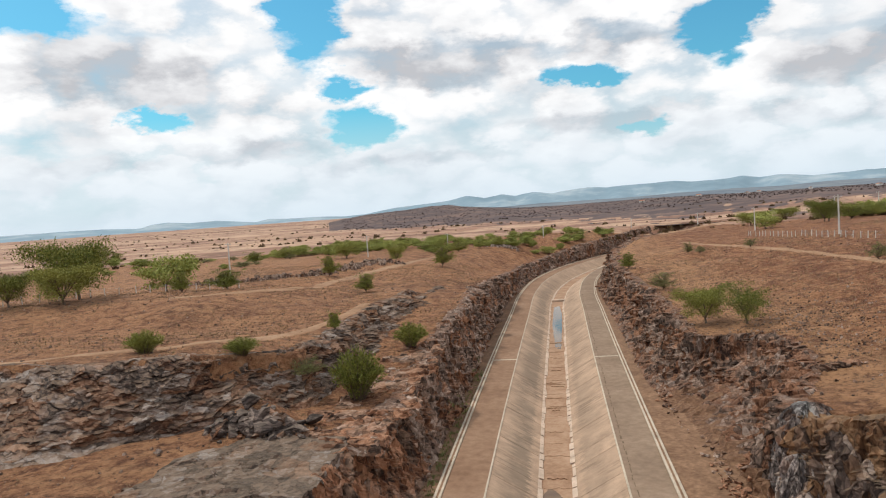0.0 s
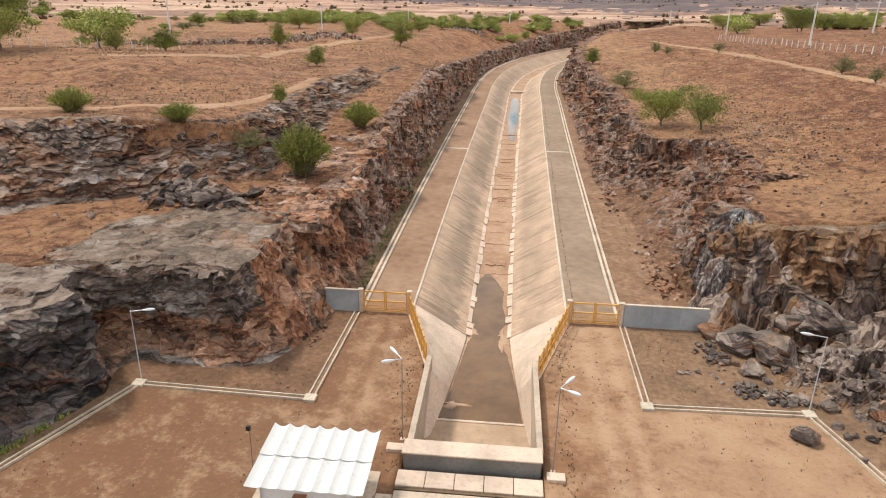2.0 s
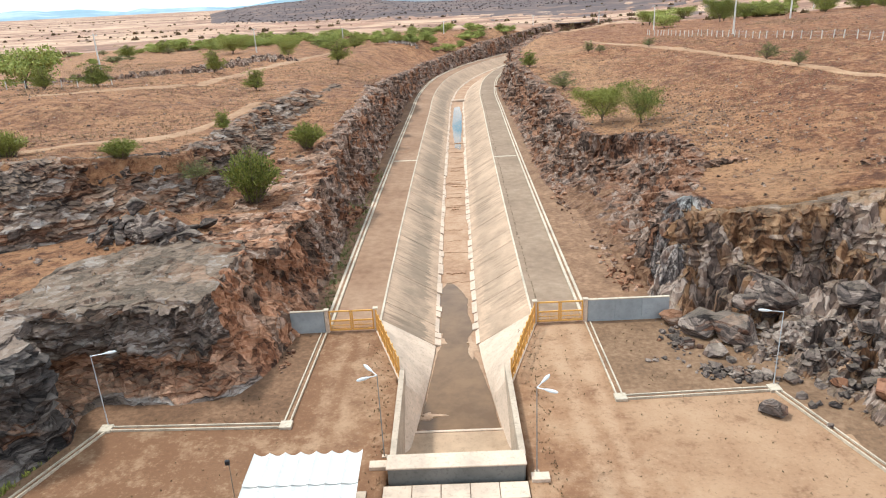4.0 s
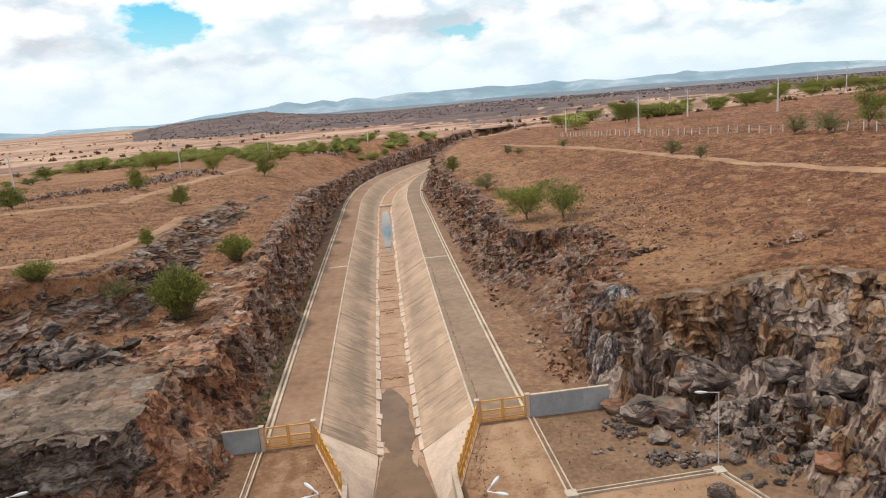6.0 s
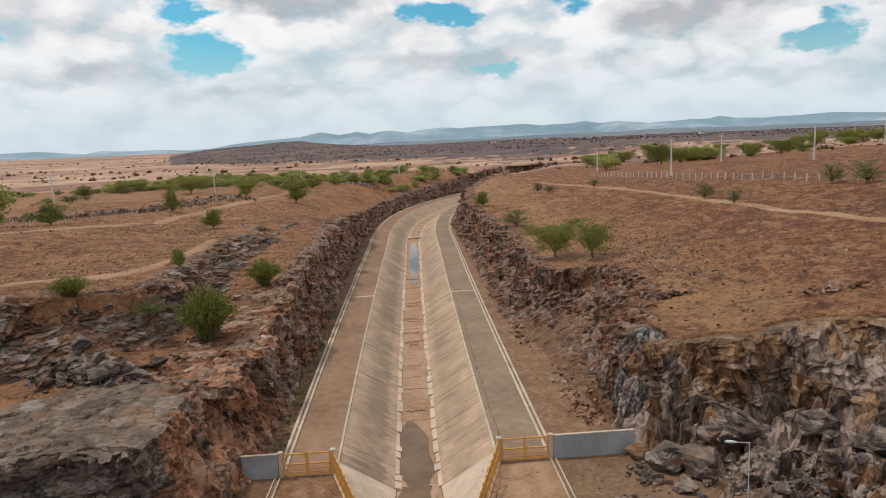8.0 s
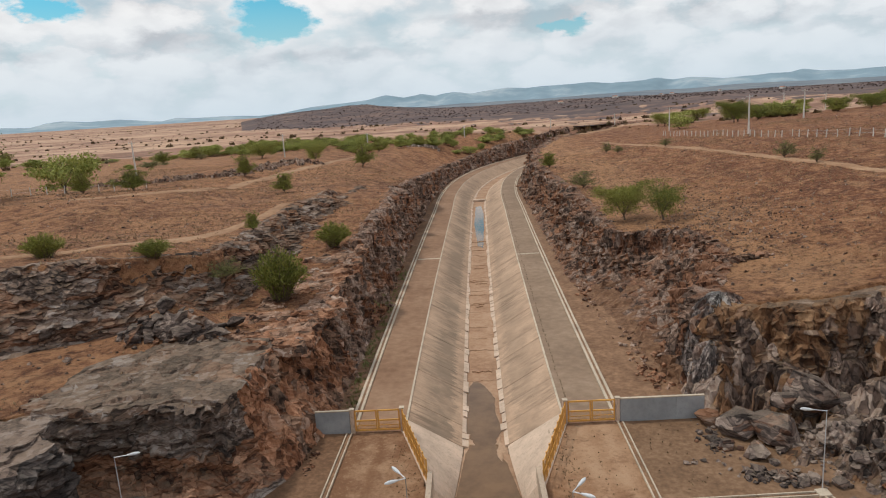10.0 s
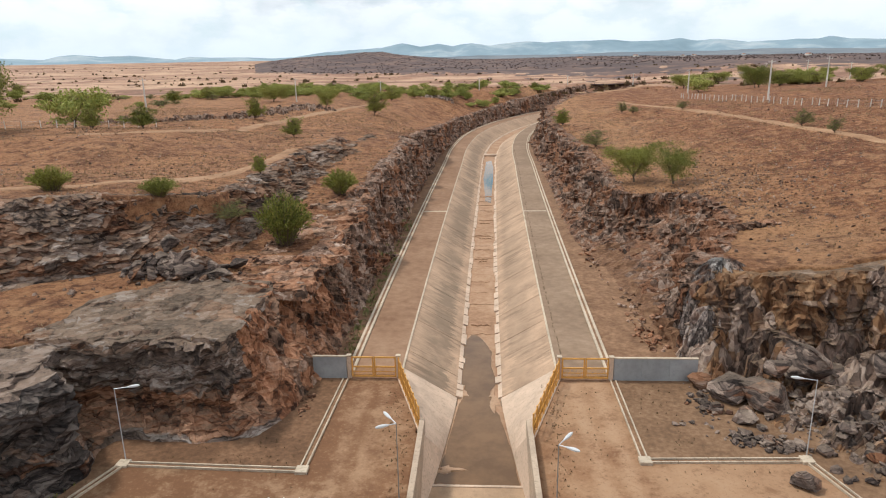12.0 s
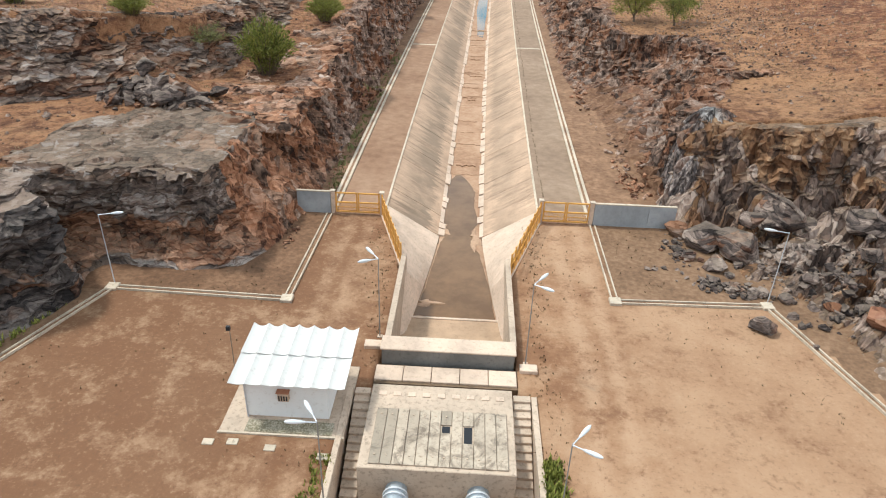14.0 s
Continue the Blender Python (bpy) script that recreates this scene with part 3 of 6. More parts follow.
def glide(keys, values, at):
    """A smooth curve through a few values."""
    keys, values = np.asarray(keys, float), np.asarray(values, float)
    slope = np.gradient(values, keys)
    at = np.clip(at, keys[0], keys[-1])
    k = np.clip(np.searchsorted(keys, at, side="right") - 1, 0, len(keys) - 2)
    h = keys[k + 1] - keys[k]
    u = (at - keys[k]) / h
    return ((1 + 2 * u) * (1 - u) ** 2 * values[k] + u * (1 - u) ** 2 * h * slope[k]
            + u * u * (3 - 2 * u) * values[k + 1] + u * u * (u - 1) * h * slope[k + 1])


def middle(y):
    """The canal's middle line: straight, then a bend to the right."""
    return glide([-80, 0, 66, 118, 160, 200, 237, 275, 325, 385, 470], [0, 0, 1.0, 2.2, 3.4, 8, 17.5, 33, 60, 100, 165], np.asarray(y, float))


def widen(y):
    """How much wider a cut across the canal is where it bends."""
    slope = (middle(np.asarray(y, float) + 1) - middle(np.asarray(y, float) - 1)) / 2
    return np.sqrt(1 + slope ** 2)


def land(x, y):
    """Height of the open land above the yard, as if nothing were cut into it."""
    x, y = np.asarray(x, float), np.asarray(y, float)
    d = x - middle(y)
    far = np.hypot(x, y + 54)
    # right of the canal: a bank that climbs away from the cut
    near = glide([0, 25, 60, 90, 140, 260], [7.3, 7.4, 13.0, 17.0, 20.5, 22.0], d)
    beyond = 10.5 + np.clip(0.05 * (d - 50), 0, 9)
    turn = step((y - 90) / 170)
    right = near * (1 - turn) + beyond * turn
    # left of the canal: a bench along the cut, then the upper ground with a spoil bank
    bench = np.interp(y, [-60, 5, 20, 40, 60, 95, 130, 165, 200, 330], [7.0, 7.0, 6.6, 8.5, 9.9, 10.2, 8.3, 6.0, 4.9, 4.2])
    foot = np.interp(x, [-160, -106, -88, -70, -58.6, -51.5, -45, -39, -35, -30], [-30, -15, -7, 0, 4.5, 4, 5.5, 7.6, 10, 15.5])
    upper = step((y - foot - 3.4) / 1.6) * np.maximum(step((-28.2 - d) / 1.5) * (1 - step((y - 75) / 50)), step((-17 - d) / 20) * step((y - 75) / 40))
    bank = 2.7 * step((-x - 36) / 25) * step((y - 36) / 26) - 1.6 * step((-x - 30) / 20) * step((y - 80) / 40)
    top = np.interp(y, [-60, 60, 110, 200], [12.4, 12.2, 11.5, 11.0]) + bank + 1.8 * step((-x - 29) / 12) * (1 - step((y - 20) / 24))
    left = bench * (1 - upper) + top * upper
    left += 3.0 * np.exp(-((x + 29.8) / 4.0) ** 2 - ((y - 8.8) / 3.4) ** 2)
    blend = step((d + 14) / 28)
    z = left * (1 - blend) + right * blend
    plain = 10.5 + 11 * step((far - 450) / 3500) + 7 * step((x - 90) / 180) * (1 - step((far - 700) / 1500))
    z = z * (1 - step((far - 260) / 200)) + plain * step((far - 260) / 200)
    slab = step((x + 37) / 3) * step((-15.5 - x) / 3) * step((y + 13) / 2) * step((3.5 - y) / 2)
    z += layered(x / 9, y / 9, 3, 3) * 0.5 * (1 - slab) + layered(x / 60, y / 60, 5, 3) * np.clip((far - 120) / 200, 0, 1.6)
    return z

# ---------------------------------------------------------------- the cut: foot and rim of its rock walls, in plan
# each row: foot x, y, rim x, y, how far the layers lie flat (1) or stand (0), slot of the rock
def along_canal(y, foot, rim):
    m, k = float(middle(y)), float(widen(y))
    return m + foot * k, y, m + rim * k, y


LEFT_WALL = [(*along_canal(y, f, r), 0, 0) for y, f, r in ((360, -13.4, -16.2), (320, -13.4, -16.2), (280, -13.4, -16.2), (240, -13.4, -16.2), (200, -13.4, -16.2), (150, -13.6, -16.2),
             (118, -14.0, -16.5), (90, -13.9, -16.4), (65, -13.8, -16.3), (45, -13.6, -16.4), (34, -13.5, -16.8), (24, -13.3, -17.2))]
LEFT_WALL += [(-13.2, 14, -18.2, 15, 0.2, 5), (-13.2, 6, -19.6, 6.5, 0.4, 5), (-13.6, -1, -19.7, 1.5, 0.5, 5), (-15.0, -7.5, -19.4, -5.5, 0.8, 1), (-16.4, -10, -19.0, -9.2, 1, 1),
              (-20, -11.2, -21.5, -9.0, 1, 1), (-24.5, -11.0, -26.5, -8.4, 1, 1), (-26.2, -10.9, -31, -8.6, 1, 1), (-26.9, -12.2, -33.5, -9.6, 1, 1), (-26.8, -13.4, -31, -13.0, 1, 2),
              (-26.7, -14.8, -28.6, -15.2, 1, 2), (-28.6, -21, -32.8, -19.4, 1, 2), (-31.5, -30, -37, -27.5, 1, 2), (-36, -45, -42.5, -42, 1, 2), (-44, -64, -51, -62, 1, 2)]
RIGHT_WALL = [(*along_canal(y, f, r), 0, 0, 0.55) for y, f, r in ((360, 15.0, 18.5), (320, 15.0, 18.5), (280, 15.0, 18.5), (240, 14.8, 18.5), (200, 13.6, 18.0), (170, 13.0, 17.8), (150, 12.9, 18.4),
              (118, 12.9, 19.6), (95, 13.0, 20.2), (75, 13.1, 20.6), (60, 13.4, 20.6))]
RIGHT_WALL += [(13.9, 50, 20.4, 49, 0, 0, 0.56), (14.2, 44, 22.4, 45.2, 0, 0, 0.56), (14.6, 40, 26.5, 46.5, 0, 0, 0.56), (15.0, 36, 29.4, 43, 0, 0, 0.58), (15.8, 30, 30.4, 36, 0, 0, 0.6), (16.6, 24, 30.2, 29, 0, 0, 0.62),
               (17.3, 17, 27.4, 20.5, 0, 0, 0.62), (17.9, 11, 23.4, 13, 0.1, 0, 0.58), (18.3, 6, 23.0, 8, 0.3, 1, 0.5), (18.4, 2, 24.2, 5.6, 0.5, 1, 0.6), (18.5, -2, 27.0, 6.0, 0.8, 1, 0.7), (19.3, -6, 30, 5, 0.9, 1, 0.74),
               (21.5, -9, 35.5, 5.6, 0.9, 1, 0.76), (24, -12, 41, 2, 0.9, 1, 0.76), (25.6, -17, 44, -6, 0.9, 1, 0.76), (27.2, -23, 47, -16, 0.9, 1, 0.74), (31, -35, 52, -31, 0.9, 1, 0.7), (38, -64, 58, -60, 0.9, 1, 0.7)]


def inside(x, y, ring):
    """Which points lie in a ring."""
    hit = np.zeros(np.shape(x), bool)
    for (xa, ya), (xb, yb) in zip(ring, np.roll(ring, -1, axis=0)):
        if ya != yb:
            hit ^= ((ya > y) != (yb > y)) & (x < (xb - xa) * (y - ya) / (yb - ya) + xa)
    return hit


def beyond_rim(rows, more):
    r = np.array(rows, float)
    d = r[:, 2:4] - r[:, 0:2]
    return r[:, 2:4] + d / np.hypot(d[:, 0], d[:, 1])[:, None] * more


CUT = np.concatenate([beyond_rim(LEFT_WALL, 1.1), beyond_rim(RIGHT_WALL, 1.1)[::-1]])
CUT_WIDE = np.concatenate([beyond_rim(LEFT_WALL, 1.8), beyond_rim(RIGHT_WALL, 1.8)[::-1]])

# ---------------------------------------------------------------- ground: one sheet to the horizon
def spread(fine, step_, reach, growth):
    """Grid lines, even near the middle and wider and wider away from it."""
    out, at, gap = [], fine, step_
    while at < reach:
        gap *= growth
        at += gap
        out.append(at)
    return out


gx = np.array([-v for v in spread(110, 1.1, 5200, 1.10)][::-1] + list(np.arange(-110, -12.5, 1.1)) + list(np.arange(-12, 12.1, 0.4)) + list(np.arange(12.9, 110.1, 1.1)) + spread(110, 1.1, 5200, 1.10))
gy = np.array([-v for v in spread(66, 1.1, 900, 1.2)][::-1] + list(np.arange(-66, -41, 1.1)) + list(np.arange(-41, 3.1, 0.5)) + list(np.arange(4, 190.1, 1.1)) + spread(190, 1.1, 5600, 1.06))
GX, GY = np.meshgrid(gx, gy)
GZ = land(GX, GY)
floor_ = inside(GX, GY, CUT)
across = (GX - middle(GY)) / widen(GY)
GZ = np.where(floor_, np.where(np.abs(across) < 6.7, -6.0, -0.12 + layered(GX / 3, GY / 3, 9, 2) * 0.08), GZ)
yard_ = floor_ & (GY < 0.7)
GZ = np.where(yard_, layered(GX / 5, GY / 5, 11, 3) * 0.05 - 0.02, GZ)
mouth_half = np.clip(6.9 + 0.241 * (GY - 2.0), 4.15, 6.9)
GZ = np.where((GY > -19.6) & (GY < 2.2) & (np.abs(GX + 0.25 * (GY < -8)) < mouth_half - 0.1), -6.0, GZ)
GZ = np.where((GX > -4.5) & (GX < 3.7) & (GY < -19.4) & (GY > -23.4), -6.0, GZ)
GZ = np.where((GX > -5.9) & (GX < 4.7) & (GY < -23.4) & (GY > -40.2), -6.0, GZ)
cells = sheet(len(gy), len(gx))
mx, my = GX.ravel()[cells].mean(1), GY.ravel()[cells].mean(1)
low = floor_.ravel()[cells].all(1)
# slot 6 is the strip below the west rock, with its shade painted in
slots = np.where(low, np.where(my < -0.3, np.where((mx < -12.4) & (my > -13.9), 6, np.where((mx > 11.8) & (my > -12.1), 7, np.where((mx > 22.8 + 0.3 * np.maximum(-12 - my, 0)) | (mx < -25.2 - 0.36 * np.maximum(-13.7 - my, 0)), 7, 1))), 3), np.where(np.hypot(mx, my) > 330, 2, 0))
edge_noise = layered(mx / 3, my / 3, 33, 3)
slots = np.where((mx > -32) & (mx < -17) & (my > -11) & (my < 4.5 + 3 * edge_noise) & (mx > -30 + 4 * edge_noise) & ~low, 4, slots)
slots = np.where((mx > -46) & (mx < -26) & (my < -9.5 + 5 * edge_noise) & ~low, 5, slots)
points = np.stack([GX.ravel(), GY.ravel(), GZ.ravel()], 1)
ground = new("ground", mesh("ground", points, cells, [LAND, YARD, FAR, VERGE, ROCK_SLAB, ROCK_BEIGE, SHADE_DIRT, RUBBLE_DIRT], slots, smooth=True))
tagged(ground, "dry reddish brown earth with straw-coloured grass patches", "ground", kind="structure")


# ---------------------------------------------------------------- rock walls of the cut
def cracked(a, h, seed, tilt=0.5, crack=0.0):
    """Blocks with crisp edges: each cell stands out or back and leans its own way; crack cuts between them."""
    i0, j0 = np.floor(a), np.floor(h)
    best, second, out = np.full(a.shape, 9.0), np.full(a.shape, 9.0), np.zeros(a.shape)
    for di in (-1, 0, 1):
        for dj in (-1, 0, 1):
            i, j = i0 + di, j0 + dj
            da = a - (i + 0.1 + 0.8 * hashed(i, j, seed))
            dh = h - (j + 0.1 + 0.8 * hashed(i, j, seed + 5))
            far = da * da + dh * dh
            value = hashed(i, j, seed + 11) - 0.5 + tilt * (da * (hashed(i, j, seed + 13) - 0.5) + dh * (hashed(i, j, seed + 15) - 0.5)) * 2
            near = far < best
            second = np.where(near, best, np.minimum(second, far))
            best, out = np.where(near, far, best), np.where(near, value, out)
    return out - crack * np.clip(1 - (np.sqrt(second) - np.sqrt(best)) / 0.16, 0, 1)


def rock_wall(name, rows, mats, label, seed, power=1.0, rough=1.0, side=1, on_land=False):
    r = np.array(rows, float)
    mid = (r[:, 0:2] + r[:, 2:4]) / 2
    run = np.concatenate([[0], np.cumsum(np.hypot(*np.diff(mid, axis=0).T))])
    at, stations = 0.0, []
    while at < run[-1]:
        stations.append(at)
        where = np.interp(at, run, mid[:, 1])
        at += float(np.clip((abs(where + 54) + 10) / 230, 0.24, 1.0))
    stations = np.array(stations)
    fx, fy, tx, ty, lie = (np.interp(stations, run, r[:, k]) for k in range(5))
    slot = r[np.clip(np.searchsorted(run, stations, side="right") - 1, 0, len(r) - 1), 5].astype(int)
    # even out the corners a little
    soft = np.array([1, 2, 3, 2, 1.0]) / 9
    def even(v):
        return np.convolve(np.pad(v, 2, mode="edge"), soft, mode="valid")
    fx, fy, tx, ty = even(fx), even(fy), even(tx), even(ty)
    tz = land(tx, ty)
    fz = land(fx, fy) - 0.6 if on_land else np.full(len(fx), -0.35)
    dx, dy = np.gradient((fx + tx) / 2), np.gradient((fy + ty) / 2)
    size = np.hypot(dx, dy) + 1e-9
    nx, ny = side * dy / size, -side * dx / size
    lean = np.hypot(tx - fx, ty - fy)
    bx, by = (tx - fx) / (lean + 1e-9), (ty - fy) / (lean + 1e-9)
    face_rows = 40
    v = np.linspace(0, 1, face_rows)[:, None]
    S, H = stations[None, :], v * tz[None, :]
    if r.shape[1] > 6:
        # loose slope below, steep face above
        knee = np.interp(stations, run, r[:, 6])[None, :]
        share = np.where(v < 0.3, knee * v / 0.3, knee + (1 - knee) * (v - 0.3) / 0.7)
    else:
        # lying layers overhang a hollow foot
        hollow = np.interp(v, [0, 0.1, 0.3, 0.55, 0.78, 1], [0, 0.3, 0.95, 0.9, 0.80, 1]) + 0 * S
        deep_ = np.clip((lie - 0.7) / 0.2, 0, 1)[None, :] * (len(mats) > 3)
        share = v ** power * (1 - deep_) + hollow * deep_
    X = fx + (tx - fx) * share
    Y = fy + (ty - fy) * share
    Z = fz + (tz - fz) * v
    # standing and lying layers
    A, B = S + 0.35 * H, H
    stand = 1.5 * cracked(A / 2.6, B / 9.0, seed, 0.9, 0.6) + 0.85 * cracked(A / 1.0, B / 4.2, seed + 31, 0.9, 0.6) + 0.42 * cracked(A / 0.55, B / 1.9, seed + 41, 0.8, 0.4)
    flat_ = 0.75 * cracked(A / 4.5, B / 3.2, seed + 51, 0.35, 0.5) + 0.40 * cracked(A / 2.0, B / 0.95, seed + 61, 0.3, 0.8) + 0.22 * cracked(A / 0.8, B / 0.45, seed + 71, 0.4, 0.5)
    out = (stand * (1 - lie) + flat_ * lie * 1.25) * rough + layered(S / 14, H / 8, seed + 81, 3) * 1.8
    window = np.clip(v * 5, 0.25, 1)
    X, Y = X + nx * out * window, Y + ny * out * window
    Z = Z + window * np.clip(1.2 - np.abs(v - 0.75) * 3, 0, 1) * cracked(S / 1.3, H / 3 + 7, seed + 91) * 1.0 * rough
    if r.shape[1] > 6:
        deep = share * lean[None, :]
        low_ = np.clip((0.5 - v) / 0.2, 0, 1) * np.clip(v * 8, 0, 1) * (0.3 + 0.7 * np.clip(lie * 1.4, 0, 1))[None, :]
        Z = Z + low_ * (1.7 * cracked(S / 2.6, deep / 2.4, seed + 93, 1.0, 0.5) + 0.8 * cracked(S / 1.0, deep / 0.9, seed + 94, 0.9, 0.4))
    # rocky rim that sinks into the land behind
    rim = np.array([0.5, 1.1, 1.8, 2.7, 3.8])[:, None]
    RX, RY = tx + bx * rim + nx * out[-1] * (1 - rim / 4), ty + by * rim + ny * out[-1] * (1 - rim / 4)
    lump = np.abs(cracked(S / 1.1, rim / 0.8, seed + 95)) * 0.9 * (1 - rim / 4.2) * (1 - 0.75 * np.clip(lie * 2 - 1, 0, 1))
    RZ = land(RX, RY) + lump + 0.10 - 0.16 * rim
    X, Y, Z = (np.concatenate(p) for p in ((X, RX), (Y, RY), (Z, RZ)))
    faces = sheet(X.shape[0], X.shape[1])
    if side < 0:
        faces = faces[:, ::-1]
    column = faces[:, 0] % X.shape[1]
    row = faces.min(1) // X.shape[1]
    kinds = slot[column]
    patch = layered(stations[column] / 3, row * 0.2, seed + 97, 3)
    if r.shape[1] > 6:
        kinds = np.where((kinds == 0) & (fy[column] < 40) & (row < 6 + 9 * patch), 2, kinds)
    else:
        kinds = np.where((row >= face_rows - 1) & (lie[column] > 0.75) & (len(mats) > 3) & (kinds < 3), kinds + 2, kinds)
    return tagged(new(name, mesh(name, np.stack([X.ravel(), Y.ravel(), Z.ravel()], 1), faces, mats, kinds)), label, "rock wall", kind="structure")


rock_wall("rock_wall_left", LEFT_WALL, [ROCK_DARK, ROCK_FACE, ROCK_BLOCK, ROCK_SLAB, ROCK_BEIGE, ROCK_NOSE], "dark blasted rock face with rust-red layers beside the canal", 101, 0.8, 1.0, 1)
rock_wall("rock_wall_right", RIGHT_WALL, [ROCK_RIGHT, ROCK_YARD, SCREE], "brown and grey broken rock face above the right-hand canal road", 303, 0.9, 1.15, -1)

UPPER_WALL = [(-20.5, 98, -23.4, 98, 0, 0), (-22.6, 75, -28.6, 75, 0, 0), (-23.6, 55, -29.0, 55, 0, 0), (-24.4, 38, -29.8, 38, 0, 0), (-25.4, 28, -29.6, 28.0, 0.2, 0), (-26.6, 17.5, -29.8, 21.0, 0.6, 0),
              (-31.5, 11.5, -34.0, 16, 1, 0), (-36.6, 8.4, -38.9, 13.0, 1, 0), (-42.0, 3.6, -45, 10.8, 1, 0), (-46, -1.2, -51.5, 9.0, 1, 0), (-51, -3.4, -58.6, 9.6, 1, 0), (-62, -8, -70, 5.2, 1, 0), (-80, -15, -88, -2, 1, 0), (-100, -22, -106, -10, 1, 0)]
rock_wall("rock_wall_upper", UPPER_WALL, [ROCK_STEP], "low dark layered rock step below the upper track", 505, 0.8, 0.75, 1, True)


def rock_ledge(name, ring, top, mat, label, seed, rough=0.30):
    """Bare rock lying in thin broken plates on the bench."""
    ring = np.array(ring, float)
    (x0, y0), (x1, y1) = ring.min(0) - 0.5, ring.max(0) + 0.5
    X, Y = np.meshgrid(np.arange(x0, x1, 0.3), np.arange(y0, y1, 0.3))
    wx, wy = X + 2.6 * layered(X / 4, Y / 4, seed + 7, 3), Y + 2.6 * layered(X / 4, Y / 4, seed + 9, 3)
    within = inside(wx, wy, ring)
    plates = np.round((cracked(X / 5.5, Y / 2.2, seed, 0.3) + 0.5 * cracked(X / 2.4, Y / 1.1, seed + 3, 0.3)) * 3) / 3
    Z = np.where(within, land(X, Y) + top + rough * plates - rough * 0.33 * cracked(X / 0.9, Y / 0.5, seed + 5), land(X, Y) - 0.5)
    cells = sheet(*X.shape)
    keep = within.ravel()[cells].any(1)
    return tagged(new(name, mesh(name, np.stack([X.ravel(), Y.ravel(), Z.ravel()], 1), cells[keep], mat)), label, "rock ledge", kind="structure")


rock_ledge("rock_ledge_slab", [(-34, -8.6), (-18.8, -9.4), (-19.0, 0.5), (-20.5, 4.5), (-30, 3.0), (-35, -1.5)], 0.24, ROCK_SLAB, "flat grey slab of bare layered rock on the bench", 711)
rock_ledge("rock_ledge_block", [(-29.5, -14), (-31.5, -10.4), (-38, -8.5), (-50, -7), (-52, -22), (-44, -40), (-39, -32), (-33.5, -20)], 0.22, ROCK_BEIGE, "pale beige top of a dark rock block", 721)
rock_ledge("rock_ledge_bench", [(-15.4, 1), (-14.8, 40), (-20, 40), (-24, 30), (-26.5, 14), (-24, 6), (-20.5, 4)], 0.15, ROCK_BENCH, "brown broken rock between the heap and the cut", 731, 0.8)

# ---------------------------------------------------------------- canal and its roads
def ribbon(ys, d0, d1, z0, z1, thick, lip=None):
    """A slab along the canal between two distances from its middle line, as points and faces."""
    ys = np.asarray(ys, float)
    m, k = middle(ys), widen(ys)
    ring = [(d0, z0), (d1, z1), (d1, z1 - thick), (d0, z0 - thick)]
    pts = np.concatenate([np.stack([m + d * k, ys, np.full(len(ys), z)], 1) for d, z in ring])
    n, faces = len(ys), []
    for q in range(4):
        a, b = q * n, ((q + 1) % 4) * n
        faces += [(a + i, a + i + 1, b + i + 1, b + i) for i in range(n - 1)]
    faces += [(0, n, 2 * n, 3 * n), (n - 1, 4 * n - 1, 3 * n - 1, 2 * n - 1)]
    if d1 < d0:
        faces = [f[::-1] for f in faces]
    return pts, faces


def merge(pieces):
    pts, faces, base = [], [], 0
    for p, f in pieces:
        pts.append(np.asarray(p, float))
        faces += [tuple(i + base for i in q) for q in f]
        base += len(p)
    return np.concatenate(pts), faces


def ribbon_mesh(name, ys, d0, d1, z0, z1, thick, mat):
    return mesh(name, *ribbon(ys, d0, d1, z0, z1, thick), mat)


DEEP = -3.0
LONG = list(np.arange(0.6, 160, 3.0)) + list(np.arange(160, 352, 2.5))
for side, name, mat in ((-1, "road_left", ROAD_L), (1, "road_right", ROAD_R)):
    road = new(name, ribbon_mesh(name, LONG, side * 6.9, side * 11.2, 0.0, 0.0, 0.3, mat))
    tagged(road, "dusty concrete service road along the canal", "road", kind="structure")
    strip = ribbon_mesh("expansion_strip", [66.5, 67.1], side * 7.0, side * 11.1, 0.025, 0.025, 0.03, KERB)
    part("expansion_strip", strip, None, road, "pale concrete strip across the road")
    edge = new("kerb_" + name[5:], ribbon_mesh("kerb", LONG, side * 11.2, side * 11.95, 0.16, 0.16, 0.6, KERB))
    tagged(edge, "pale chipped concrete kerb along the canal road", "kerb", kind="structure")
    part("drain_groove", ribbon_mesh("groove", LONG, side * 11.45, side * 11.68, 0.166, 0.166, 0.01, VERGE), None, edge, "dark silted groove in the kerb")

rng = random.Random(61)
pieces, y = [], 1.0
while y < 150:
    long_ = rng.uniform(0.3, 1.6)
    off = 7.55 + rng.gauss(0, 0.06)
    pieces.append(ribbon([y, y + long_], off, off + rng.uniform(0.06, 0.22), 0.006, 0.006, 0.004))
    y += long_ + rng.uniform(0.0, 0.8)
part("crumbled_seam", mesh("crumbled_seam", *merge(pieces), GUTTER), None, bpy.data.objects["road_right"], "dark crumbled seam along the road")

